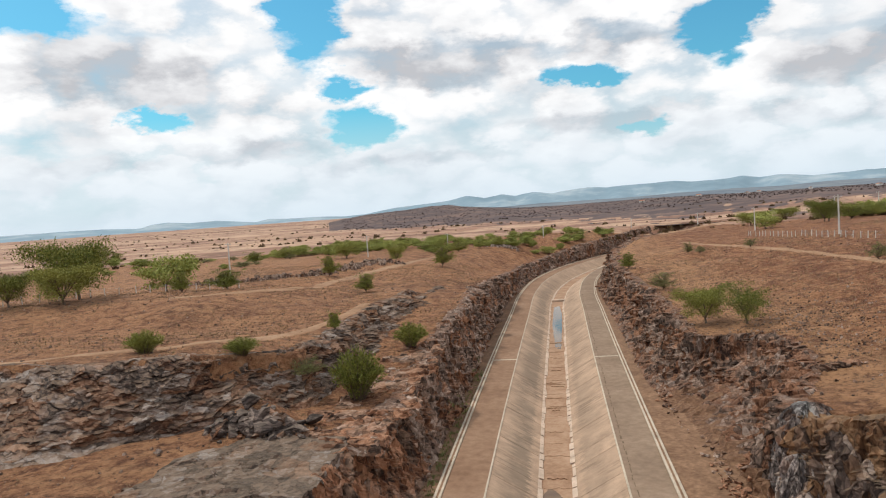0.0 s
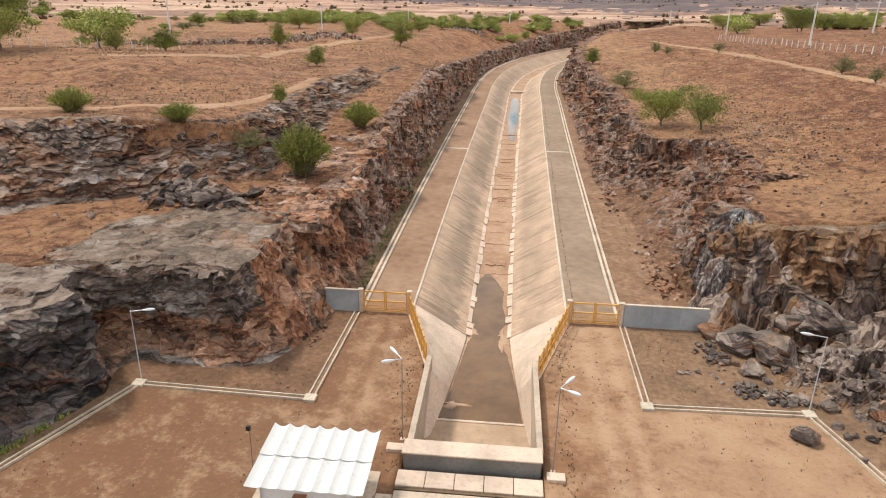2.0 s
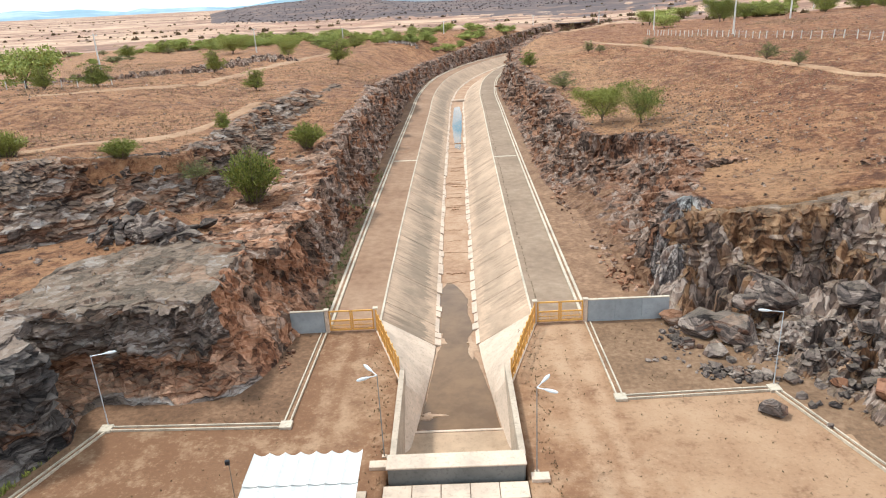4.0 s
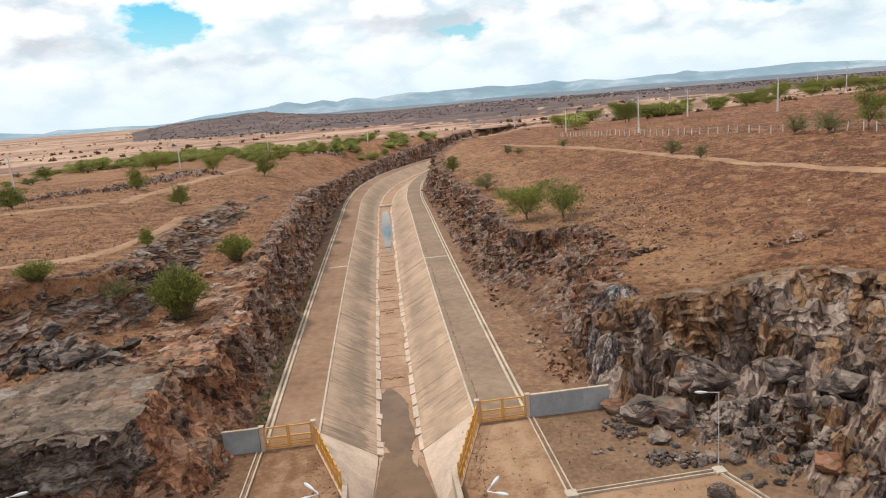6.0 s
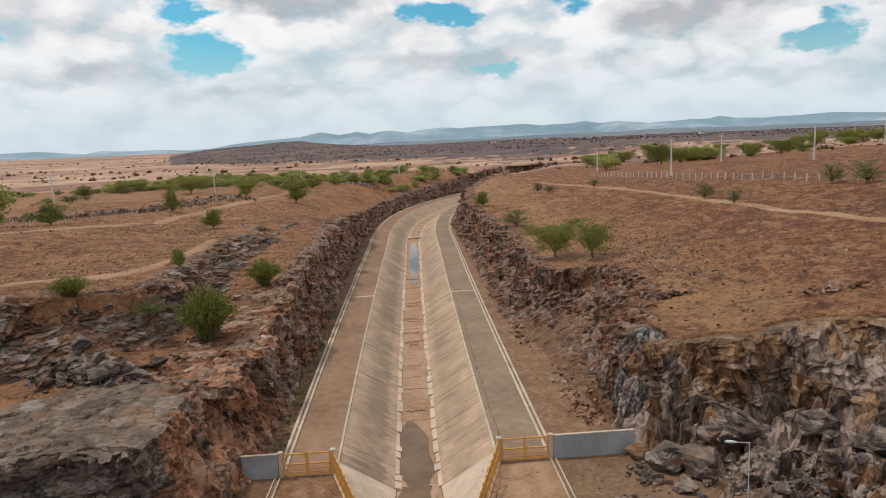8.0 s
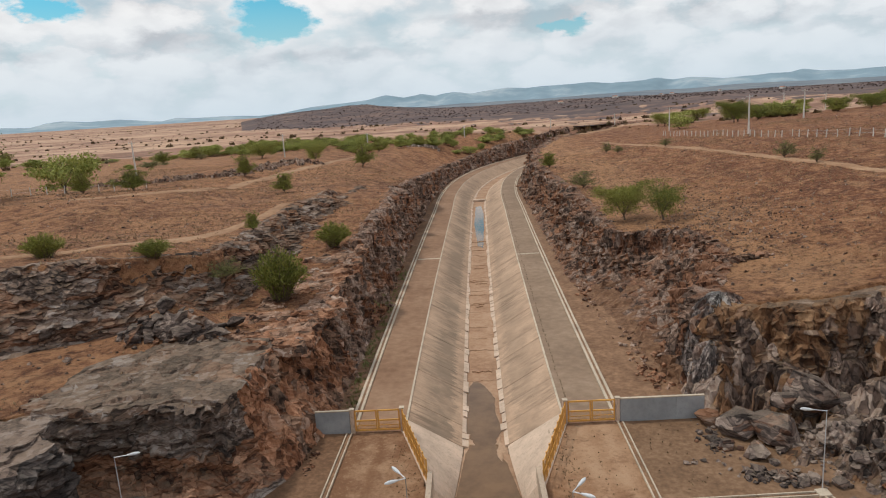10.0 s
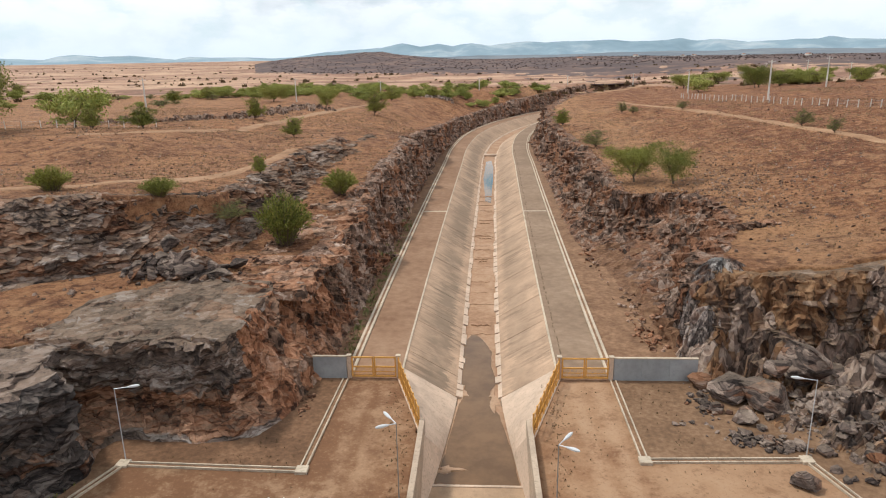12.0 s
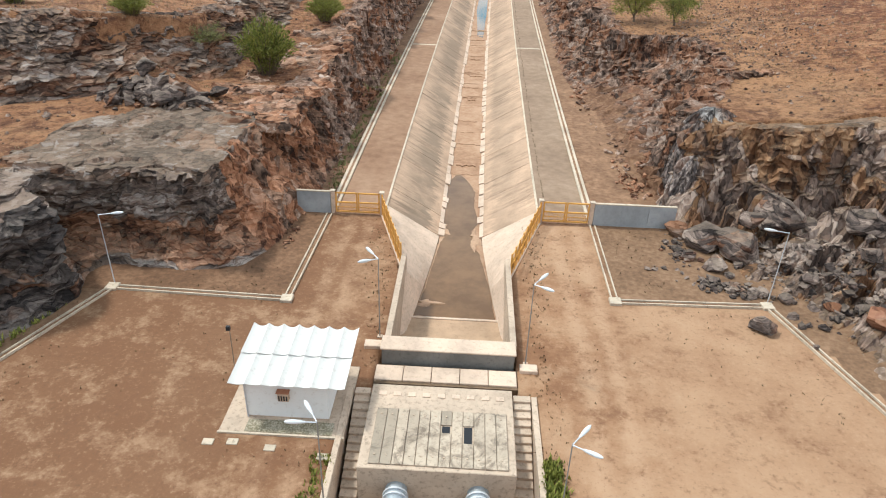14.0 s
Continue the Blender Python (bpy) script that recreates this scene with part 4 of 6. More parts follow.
lining = empty("canal_lining", "streaked concrete lining of the dry canal", "canal lining", kind="structure")
for side in (-1, 1):
    for k, y in enumerate(np.arange(2.0, 158, 4.0)):
        drop = 0.012 * math.sin(k * 2.4 + side)
        part("panel", ribbon_mesh("panel", [y, y + 3.95], side * 6.9, side * 2.0, drop, DEEP + 0.1 + drop, 0.2, LINING), None, lining)
    part("far_lining", ribbon_mesh("far_lining", [158] + list(np.arange(160, 352, 2.5)), side * 6.9, side * 2.0, 0.0, DEEP + 0.1, 0.2, LINING), None, lining)
    part("backing", ribbon_mesh("backing", LONG, side * 6.95, side * 1.9, -0.16, DEEP - 0.1, 0.2, GUTTER), None, lining)
    part("lip", ribbon_mesh("lip", LONG, side * 6.82, side * 7.02, 0.035, 0.035, 0.12, KERB), None, lining, "pale rounded edge of the lining")
    # broken white toe along the bottom
    rng = random.Random(5 + side)
    pieces, y = [], 2.0
    while y < 300:
        long_ = rng.uniform(0.6, 3.2)
        pieces.append(ribbon([y, y + long_], side * 2.12, side * rng.uniform(1.5, 1.8), DEEP + 0.24, DEEP + 0.06, 0.2))
        y += long_ + rng.uniform(0.02, 0.5)
    part("toe", mesh("toe", *merge(pieces), TOE), None, lining, "broken pale concrete toe along the bottom")

bed = new("canal_bed", ribbon_mesh("canal_bed", [-19.5, -12, -8, -4] + LONG, -3.9, 3.9, DEEP - 0.06, DEEP - 0.06, 0.3, SILT))
tagged(bed, "dried brown mud in small ledges on the canal bottom", "canal bed", kind="structure")
rng = random.Random(8)
ledges, y = [], 17.0
while y < 98:
    w0, w1 = rng.uniform(-1.8, -0.6), rng.uniform(0.5, 1.8)
    z = DEEP - 0.03 + rng.uniform(0.0, 0.12)
    n = 7
    xs = np.linspace(w0, w1, n)
    front = [(middle(y) + x, y + rng.uniform(-0.25, 0.25), z) for x in xs]
    back_ = [(middle(y) + x, y + rng.uniform(0.8, 1.8), DEEP - 0.05) for x in xs]
    foot = [(p[0], p[1] - 0.05, DEEP - 0.15) for p in front]
    ledges.append((front + back_ + foot, [(i, i + 1, n + i + 1, n + i) for i in range(n - 1)] + [(2 * n + i, 2 * n + i + 1, i + 1, i) for i in range(n - 1)]))
    y += rng.choice((0.8, 1.2, 2.5, 4.5, 7.0))
part("mud_ledges", mesh("mud_ledges", *merge(ledges), SILT), None, bed)


def puddle(name, outline, z, label):
    """A shallow pool with a wavering shore, from a few shore points."""
    shore = []
    for k in range(len(outline)):
        (xa, ya), (xb, yb) = outline[k], outline[(k + 1) % len(outline)]
        for q in range(6):
            u = q / 6
            x, y = xa + (xb - xa) * u, ya + (yb - ya) * u
            shore.append((x + 0.16 * float(layered(np.array(x * 1.7 + 3), np.array(y * 1.3), 21, 2)), y + 0.5 * float(layered(np.array(x * 1.1), np.array(y * 1.9), 23, 2)), z))
    return tagged(new(name, mesh(name, shore, [tuple(range(len(shore)))], WATER_CLEAR if "far" in name else WATER)), label, "puddle", kind="structure")


puddle("water_basin", [(-3.35, -11.1), (0.0, -11.5), (3.05, -11.2), (2.55, -6.0), (1.8, -1.2), (1.25, 0.6), (1.0, 3.2), (1.75, 5.2), (1.2, 9.0), (1.35, 12.5), (0.3, 15.5), (-0.6, 17.2), (-1.6, 15.0), (-1.85, 9.0), (-1.85, 4.0), (-1.2, 3.0), (-1.85, 1.0), (-2.1, -2.0), (-2.7, -7.0)], DEEP - 0.03, "muddy brown water standing in the canal and its basin")
puddle("water_far", [(1.2, 90), (2.4, 88), (3.3, 112), (3.9, 134), (3.6, 149), (1.9, 147), (1.0, 118)], DEEP - 0.02, "shallow water mirroring the sky in the canal")


def mud_bank(x, y, long_, wide, turn, seed, label):
    """A low dried bank with a crumbled shore."""
    ring = [(x + math.cos(q + turn) * long_ * (1 + 0.5 * math.sin(q * 3 + seed) + 0.25 * math.sin(q * 7 + seed * 2)) / 2,
             y + math.sin(q) * wide * (1 + 0.35 * math.sin(q * 4 + seed)) / 2) for q in np.linspace(0, 2 * math.pi, 28)[:-1]]
    n = len(ring)
    pts = [(a, b, DEEP - 0.05) for a, b in ring] + [(x + (a - x) * 0.8, y + (b - y) * 0.8, DEEP + 0.03) for a, b in ring]
    faces = [(k, (k + 1) % n, n + (k + 1) % n, n + k) for k in range(n)] + [tuple(range(n, 2 * n))]
    return tagged(new("mud_bank", mesh("mud_bank", pts, faces, BANK)), label, "mud", kind="structure")


mud_bank(-2.4, -9.2, 2.0, 0.9, -0.2, 1.0, "pale dried mud bank in the puddle")
mud_bank(1.35, 1.6, 0.9, 3.6, 0.1, 2.0, "pale dried mud bank in the neck of the puddle")
mud_bank(-1.5, 3.2, 0.8, 2.4, 0.1, 3.0, "pale dried mud bank in the neck of the puddle")
weir = new("weir", mesh("weir", *ribbon([158, 160], -2.0, 2.0, DEEP + 0.5, DEEP + 0.5, 0.8), TOE))
tagged(weir, "low pale concrete sill across the canal bottom", "sill", kind="structure")

# mouth of the canal: warped sides between the fence and the basin
mouth = empty("canal_mouth", "pale concrete flare between canal and basin", "canal lining", kind="structure")
for side in (-1, 1):
    cx_ = side * 4.0 - 0.25
    inner = cx_ - side * 0.19
    # the top edge follows the fence, then sinks along the wing wall
    u = np.linspace(0, 1, 9)
    v = np.linspace(0, 1, 7)[1:]
    start = np.array([side * 6.9, 2.0])
    end = np.array([inner, -9.4])
    top = np.concatenate([np.stack([start[0] + (end[0] - start[0]) * u, start[1] + (end[1] - start[1]) * u, np.full(9, 0.02)], 1),
                          np.stack([np.full(6, inner), -9.4 - 4.4 * v, 0.02 + (DEEP + 0.08) * v], 1)])
    run = np.linspace(0, 1, 15)
    low_ = np.stack([side * (2.0 + 1.5 * run ** 1.25) - 0.12 * run, 2.0 - 15.6 * run, np.full(15, DEEP + 0.04)], 1)
    grid = np.stack([top * (1 - q) + low_ * q for q in np.linspace(0, 1, 5)])
    faces = sheet(5, 15)
    part("flare", mesh("flare", np.concatenate([grid.reshape(-1, 3), grid.reshape(-1, 3) - (0, 0, 0.25)]), np.concatenate([faces, faces[:, ::-1] + 75]), TOE), None, mouth)
    part("wing_wall", block(cx_ - 0.2, cx_ + 0.2, -19.5, -8.6, DEEP - 0.3, 1.0, 0.02), CAST, mouth, "weathered upright concrete wing wall")
part("basin_floor", block(-4.03, 3.53, -19.42, -11.55, DEEP - 0.3, DEEP + 0.10, 0.02), BASIN, mouth, "dusty tan concrete floor before the head wall")
part("sill", block(-4.03, 3.53, -11.55, -11.3, DEEP - 0.3, DEEP + 0.16, 0.02), TOE, mouth, "pale concrete sill holding the water back")

# ---------------------------------------------------------------- head works of the canal
works = empty("head_works", "weathered concrete head wall and covered pipe chamber", "head works", kind="structure")
part("head_wall", block(-4.5, 3.8, -20.45, -19.45, -4.0, 0.9, 0.03), FACE, works, "dark stained concrete head wall")
part("head_cap", block(-4.6, 3.9, -20.5, -19.1, 0.9, 1.02, 0.03), TOE, works, "pale concrete cap")
for k in range(5):
    x0 = -4.75 + k * 1.74
    part("apron_slab", block(x0, x0 + 1.7, -22.3, -20.9, -0.25, 0.1 + 0.01 * (k % 2), 0.03), TOE, works)
part("apron_beam", block(-4.75, 3.95, -22.5, -20.75, -1.2, -0.02, 0.0), GUTTER, works)
part("chamber", block(-4.65, 3.55, -29.55, -23.1, -5.0, 0.45, 0.04), CAST, works, "concrete chamber with stained walls")
for k in range(12):
    x0 = -4.1 + k * 0.605
    if k in (6, 8):
        part("deck_slab", block(x0, x0 + 0.57, -29.3, -27.6 if k == 8 else -26.9, 0.44, 0.53, 0.015), PLANK, works)
        part("deck_slab", block(x0, x0 + 0.57, -26.3, -25.2, 0.44, 0.53, 0.015), PLANK, works)
        # a thin near-black sheet on the solid chamber paints the slot's darkness
        part("hatch_gap", block(x0 + 0.06, x0 + 0.5, -27.55 if k == 8 else -26.85, -26.35, 0.44, 0.462), NEAR_BLACK, works, "near-black sheet painting the dark of an open deck slot")
    else:
        part("deck_slab", block(x0, x0 + 0.57, -29.3, -25.2, 0.44, 0.53 + 0.012 * (k % 3), 0.015), PLANK, works)
    for y in (-28.7, -25.7):
        part("lifting_eye", block(x0 + 0.22, x0 + 0.32, y - 0.04, y + 0.05, 0.52, 0.58, 0.015), CAST, works)
for k in range(9):
    x0 = -4.2 + k * 0.85
    part("pad", block(x0, x0 + 0.45, -24.1, -23.75, 0.44, 0.5, 0.01), TOE, works)
for side, x0, x1 in ((-1, -5.65, -4.72), (1, 3.62, 4.62)):
    stair = part("stair", block(x0, x1, -30.2, -23.3, -5.0, -2.2), CAST, works)
    for k in range(14):
        y = -23.3 - k * 0.48
        part("tread", block(x0, x1, y - 0.5, y, -2.3, 0.28 - k * 0.17, 0.02), CAST, stair)
for x in (-6.0, 4.85):
    part("pit_wall", block(x - 0.17, x + 0.17, -40, -23.2, -5.0, 0.15, 0.02), CAST, works)
part("pit_floor", block(-6.1, 5.0, -40, -29.5, -5.2, -3.0), CAST, works)
part("pit_end", block(-6.1, 5.0, -40.4, -40, -5.2, 0.15), CAST, works)
for k, x in enumerate((-2.6, 1.65)):
    pipe = empty("pipe", "large pale painted steel pipe with flanges leaving the chamber", "pipe", "pipes of the chamber")
    bm = bmesh.new()
    tube(bm, [(x, -29.2, -1.0), (x, -39.9, -1.2)], [0.58, 0.58], 20)
    part("barrel", bm, PIPE, pipe)
    for y in (-30.0, -30.3, -30.9, -31.2):
        bm = bmesh.new()
        tube(bm, [(x, y + 0.05, -1.0), (x, y - 0.05, -1.0)], [0.67, 0.67], 20)
        part("flange", bm, STEEL, pipe)
    bm = bmesh.new()
    box(bm, x - 0.4, x + 0.4, -31.9, -31.5, -3.0, -1.55)
    part("saddle", bm, CAST, pipe)
for x, y in ((-5.2, -18.9), (4.75, -20.6)):
    thing("manhole_pad", block(x - 0.6, x + 0.5, y - 0.35, y + 0.35, -0.1, 0.22, 0.03), TOE, "small pale concrete box lid set in the dirt", "manhole")

# ---------------------------------------------------------------- drain channels round the yard
def channel(name, line, label):
    ob = empty(name, label, "drain channel", kind="structure")
    for (xa, ya), (xb, yb) in zip(line, line[1:]):
        d = Vector((xb - xa, yb - ya, 0))
        side = Vector((-d.y, d.x, 0)).normalized()
        n = max(1, int(d.length / 2.0))
        for s in (-1, 1):
            for k in range(n):
                p, q = Vector((xa, ya, 0.04)) + d * (k / n), Vector((xa, ya, 0.04)) + d * ((k + 0.985) / n)
                part("rim", beam(bmesh.new(), p + side * 0.21 * s, q + side * 0.21 * s, 0.095, 0.24), KERB, ob)
        part("silt", beam(bmesh.new(), Vector((xa, ya, 0.0)), Vector((xb, yb, 0.0)), 0.33, 0.08), VERGE, ob, "brown silt in the channel")
    for x, y in line[1:-1]:
        part("corner_box", block(x - 0.42, x + 0.42, y - 0.42, y + 0.42, -0.1, 0.2, 0.02), KERB, ob, "square pale corner box")
    return ob


channel("drain_left", [(-11.7, -0.4), (-12.1, -14.15), (-24.9, -13.75), (-29.3, -26), (-35.7, -48)], "pale concrete drain channel along the yard's edge")
channel("drain_right", [(11.55, -0.4), (11.5, -12.4), (22.55, -12.05), (25.8, -23.5), (33.3, -48)], "pale concrete drain channel along the yard's edge")

# ---------------------------------------------------------------- gates, fences and walls across the roads
def gate(x0, x1, label):
    ob = empty("gate", label, "gate", "gates across the roads")
    for x in (x0, x1):
        post = part("post", block(x - 0.17, x + 0.17, -0.17, 0.17, -0.3, 2.1, 0.02), TOE, ob, "white concrete gate post")
        part("cap", block(x - 0.22, x + 0.22, -0.22, 0.22, 2.1, 2.2, 0.02), KERB, post)
    half = (x0 + x1) / 2
    for a, b in ((x0 + 0.22, half - 0.03), (half + 0.03, x1 - 0.22)):
        leaf = bmesh.new()
        for z in (0.16, 1.05, 1.95):
            box(leaf, a, b, -0.05, 0.05, z - 0.06, z + 0.06)
        for x in (a + 0.05, b - 0.05):
            box(leaf, x - 0.06, x + 0.06, -0.055, 0.055, 0.1, 2.01)
        leaf = part("leaf", leaf, ORANGE, ob)
        for k in range(1, 27):
            x = a + 0.05 + (b - a - 0.1) * k / 27
            part("bar", block(x - 0.009, x + 0.009, -0.012, 0.012, 0.2, 1.02), ORANGE, leaf)
        part("middle_rail", block(a + 0.08, b - 0.08, -0.02, 0.02, 0.56, 0.62), ORANGE, leaf)
    return ob


gate(-11.4, -7.05, "closed orange steel gate across the dusty canal road")
gate(6.95, 11.4, "closed orange steel gate across the grey canal road")


def fence(xa, ya, xb, yb):
    ob = empty("fence", "orange steel bar fence beside the canal mouth", "fence", "fences beside the canal mouth")
    d = Vector((xb - xa, yb - ya, 0))
    n = 8
    pole = block(-0.06, 0.06, -0.06, 0.06, -0.1, 2.05)
    pole_mesh = bpy.data.meshes.new("post")
    pole.to_mesh(pole_mesh)
    pole_mesh.materials.append(ORANGE)
    bar = block(-0.018, 0.018, -0.018, 0.018, 0.12, 1.9)
    bar_mesh = bpy.data.meshes.new("bar")
    bar.to_mesh(bar_mesh)
    bar_mesh.materials.append(ORANGE)
    for k in range(n + 1):
        part("post", pole_mesh, None, ob).matrix_world = pose(xa + d.x * k / n, ya + d.y * k / n, 0)
        if k < n:
            for q in range(1, 4):
                u = (k + q / 4) / n
                part("bar", bar_mesh, None, ob).matrix_world = pose(xa + d.x * u, ya + d.y * u, 0)
    for z in (0.16, 1.0, 1.88):
        part("rail", beam(bmesh.new(), (xa, ya, z), (xb, yb, z), 0.05, 0.07), ORANGE, ob)
    part("plinth", beam(bmesh.new(), (xa, ya, -0.1), (xb, yb, -0.1), 0.25, 0.36), TOE, ob, "pale concrete plinth")
    return ob


fence(-7.0, -0.25, -4.5, -8.7)
fence(6.9, -0.25, 4.0, -9.6)
for name, x0, x1 in (("wall_west", -14.6, -11.62), ("wall_east", 11.62, 18.7)):
    wall = new(name, None)
    tagged(wall, "grey rendered concrete wall with a pale coping", "wall", kind="structure")
    n = max(1, round((x1 - x0) / 2.4))
    for k in range(n):
        a, b = x0 + (x1 - x0) * k / n, x0 + (x1 - x0) * (k + 1) / n
        part("panel", block(a + 0.008, b - 0.008, -0.1, 0.1, -0.4, 2.0), GREY, wall)
    part("coping", block(x0, x1, -0.13, 0.13, 2.0, 2.09, 0.01), KERB, wall)

# ---------------------------------------------------------------- hut
hut = empty("guard_hut", "small white rendered hut with a corrugated fibre-cement roof", "hut")
HX0, HX1, HY0, HY1 = -11.35, -6.75, -25.95, -21.9
for name, b in (("wall", (HX0, HX1, HY0, HY0 + 0.15)), ("wall", (HX0, HX1, HY1 - 0.15, HY1)), ("wall", (HX0, HX0 + 0.15, HY0 + 0.15, HY1 - 0.15)), ("wall", (HX1 - 0.15, HX1, HY0 + 0.15, HY1 - 0.15))):
    part(name, block(*b, 0.0, 2.5 + 0.07 * (b[2] > -24)), WHITE, hut)


def roof_sheet(y0, y1, z0, z1):
    xs = np.linspace(-11.95, -5.65, 92)
    wave = 0.24 * (1 - np.abs(np.sin((xs + 11.95) / 6.3 * math.pi * 7)))
    lines = []
    for y, z in ((y0, z0), ((y0 + y1) / 2, (z0 + z1) / 2), (y1, z1)):
        lines.append(np.stack([xs, np.full(92, y) - 0.2 * wave / 0.24 * (y == y0), z + wave], 1))
    top = np.concatenate(lines)
    faces = sheet(3, 92)
    edge = [(i, i + 276, i + 277, i + 1) for i in range(91)] + [(184 + i, 185 + i, 461 + i, 460 + i) for i in range(91)]
    edge += [(0, 92, 368, 276), (92, 184, 460, 368), (91, 367, 459, 183), (183, 459, 551, 275)]
    return mesh("roof_sheet", np.concatenate([top, top - (0, 0, 0.03)]), [tuple(f) for f in faces] + [tuple(f[::-1] + 276) for f in faces] + edge, ROOFING)


part("roof_sheet", roof_sheet(-26.4, -23.75, 2.72, 2.84), None, hut, "white corrugated roof sheet")
part("roof_sheet", roof_sheet(-23.95, -21.45, 2.9, 3.0), None, hut, "white corrugated roof sheet")
unit = part("vent_box", block(-9.45, -8.85, -26.25, -25.9, 1.5, 2.1, 0.02), CAST, hut, "weathered white vent box with a rusty hood")
# near-black strips on the box paint the dark inside the vent slots
for k in range(4):
    part("slot", block(-9.40 + k * 0.14, -9.32 + k * 0.14, -26.27, -26.24, 1.58, 1.9), NEAR_BLACK, unit)
part("hood", block(-9.5, -8.8, -26.32, -25.9, 2.1, 2.15), RED_ROOF, unit)
part("downpipe", tube(bmesh.new(), [(-11.3, -26.02, 2.5), (-11.3, -26.02, 0.1)], [0.04, 0.04], 8), STEEL, hut)
part("plinth", block(HX0 - 0.02, HX1 + 0.02, HY0 - 0.02, HY1 + 0.02, 0.0, 0.14), CAST, hut)
terrace = empty("hut_terrace", "grey concrete apron round the hut with a pebbled bed", "paving", kind="structure")
part("slab", block(-12.6, -5.75, -27.2, -21.2, -0.2, 0.07, 0.02), CAST, terrace)
part("edge", block(-12.65, -5.7, -27.32, -27.2, -0.2, 0.1, 0.01), KERB, terrace)
part("bed", block(-11.2, -6.4, -27.15, -26.2, 0.02, 0.1), GRAVEL, terrace, "bed of pebbles and small weeds")
for k, (x, y) in enumerate(((-12.9, -28.0), (-11.6, -27.9), (-9.5, -28.2), (-6.6, -28.6))):
    thing("paving_stone", block(x - 0.3, x + 0.3, y - 0.22, y + 0.22, -0.05, 0.06, 0.02), KERB, "small square pale paving stone in the dirt", "paving stone", "paving stones before the hut")
post = empty("weather_mast", "thin dark mast with a small instrument head", "mast")
part("pole", tube(bmesh.new(), [(-13.1, -22.6, -0.1), (-13.05, -22.6, 3.6)], [0.035, 0.025], 6), WOOD, post)
part("head", block(-13.25, -13.0, -22.7, -22.5, 3.4, 3.7, 0.03), NEAR_BLACK, post)

# ---------------------------------------------------------------- lamps
def lamp(x, y, high, arms, reach, label):
    ob = empty("street_lamp", label, "lamp", "yard lamps")
    part("base_plate", block(x - 0.15, x + 0.15, y - 0.15, y + 0.15, -0.05, 0.05), CAST, ob)
    part("pole", tube(bmesh.new(), [(x, y, 0), (x, y, high * 0.5), (x, y, high)], [0.042, 0.034, 0.028], 8), STEEL if len(arms) == 1 else WORN, ob)
    for turn in arms:
        d = Vector((math.cos(radians(turn)), math.sin(radians(turn)), 0.12))
        tip = Vector((x, y, high - 0.05)) + d * reach
        arm = part("arm", tube(bmesh.new(), [(x, y, high - 0.06), tip], [0.035, 0.03], 6), STEEL, ob)
        line = [tip + d * s for s in (-0.05, 0.1, 0.3, 0.55, 0.75, 0.85)]
        part("head", tube(bmesh.new(), line, [0.04, 0.07, 0.10, 0.11, 0.08, 0.03], 10), LAMP, arm, "pale lamp head")
    return ob


lamp(-24.95, -13.3, 5.7, (5,), 0.9, "slim steel street lamp at the corner of the yard")
lamp(22.75, -11.5, 5.9, (178,), 0.9, "slim steel street lamp at the corner of the yard")
lamp(-4.95, -17.9, 6.0, (130, 215), 0.55, "steel lamp post with two pale heads beside the basin")
lamp(4.55, -20.0, 6.0, (50, -40), 0.55, "steel lamp post with two pale heads beside the basin")
lamp(-5.75, -32.2, 6.0, (125, 190), 0.55, "steel lamp post with two pale heads before the hut")
lamp(5.3, -32.7, 6.0, (50, -35), 0.55, "steel lamp post with two pale heads on the bare yard")

# ---------------------------------------------------------------- tracks worn into the land
def track(name, line, wide, label):
    line = np.array(line, float)
    run = np.concatenate([[0], np.cumsum(np.hypot(*np.diff(line, axis=0).T))])
    s = np.arange(0, run[-1], 1.0)
    x, y = glide(run, line[:, 0], s), glide(run, line[:, 1], s)
    dx, dy = np.gradient(x), np.gradient(y)
    size = np.hypot(dx, dy)
    half = wide / 2 * (1 + 0.5 * layered(s / 6, s * 0 + 3.3, 41, 3))
    u = np.linspace(-1, 1, 7)[:, None]
    X, Y = x - dy / size * half * u, y + dx / size * half * u
    Z = land(X, Y) + 0.10 - 0.09 * np.abs(u) ** 4 + 0.02 * layered(X, Y, 43, 2)
    ob = new(name, mesh(name, np.stack([X.ravel(), Y.ravel(), Z.ravel()], 1), sheet(*X.shape), TRACK, smooth=True))
    return tagged(ob, label, "track", kind="structure")


track("track_bench", [(-100, 2), (-75, 8), (-60, 12.5), (-52, 16.5), (-45, 19.6), (-38.5, 22), (-35.5, 30), (-33.5, 40), (-32.5, 50), (-32, 62)], 2.2, "pale dusty footpath above the rock step")
track("track_bank", [(-70, 62), (-53, 76), (-53.5, 92), (-53, 108), (-50, 139), (-44, 192), (-38, 215)], 3.0, "pale dirt track over the bank")
track("track_slope", [(50, 200), (51.5, 187), (55.5, 157), (59.4, 119), (61.2, 91), (62.3, 70), (63.1, 60), (65, 42), (70, 20)], 2.2, "pale dirt track along the slope")
track("track_far", [(43, 262), (55, 275), (75, 305), (99, 337), (125, 360)], 5.0, "pale dirt track through the scrub")

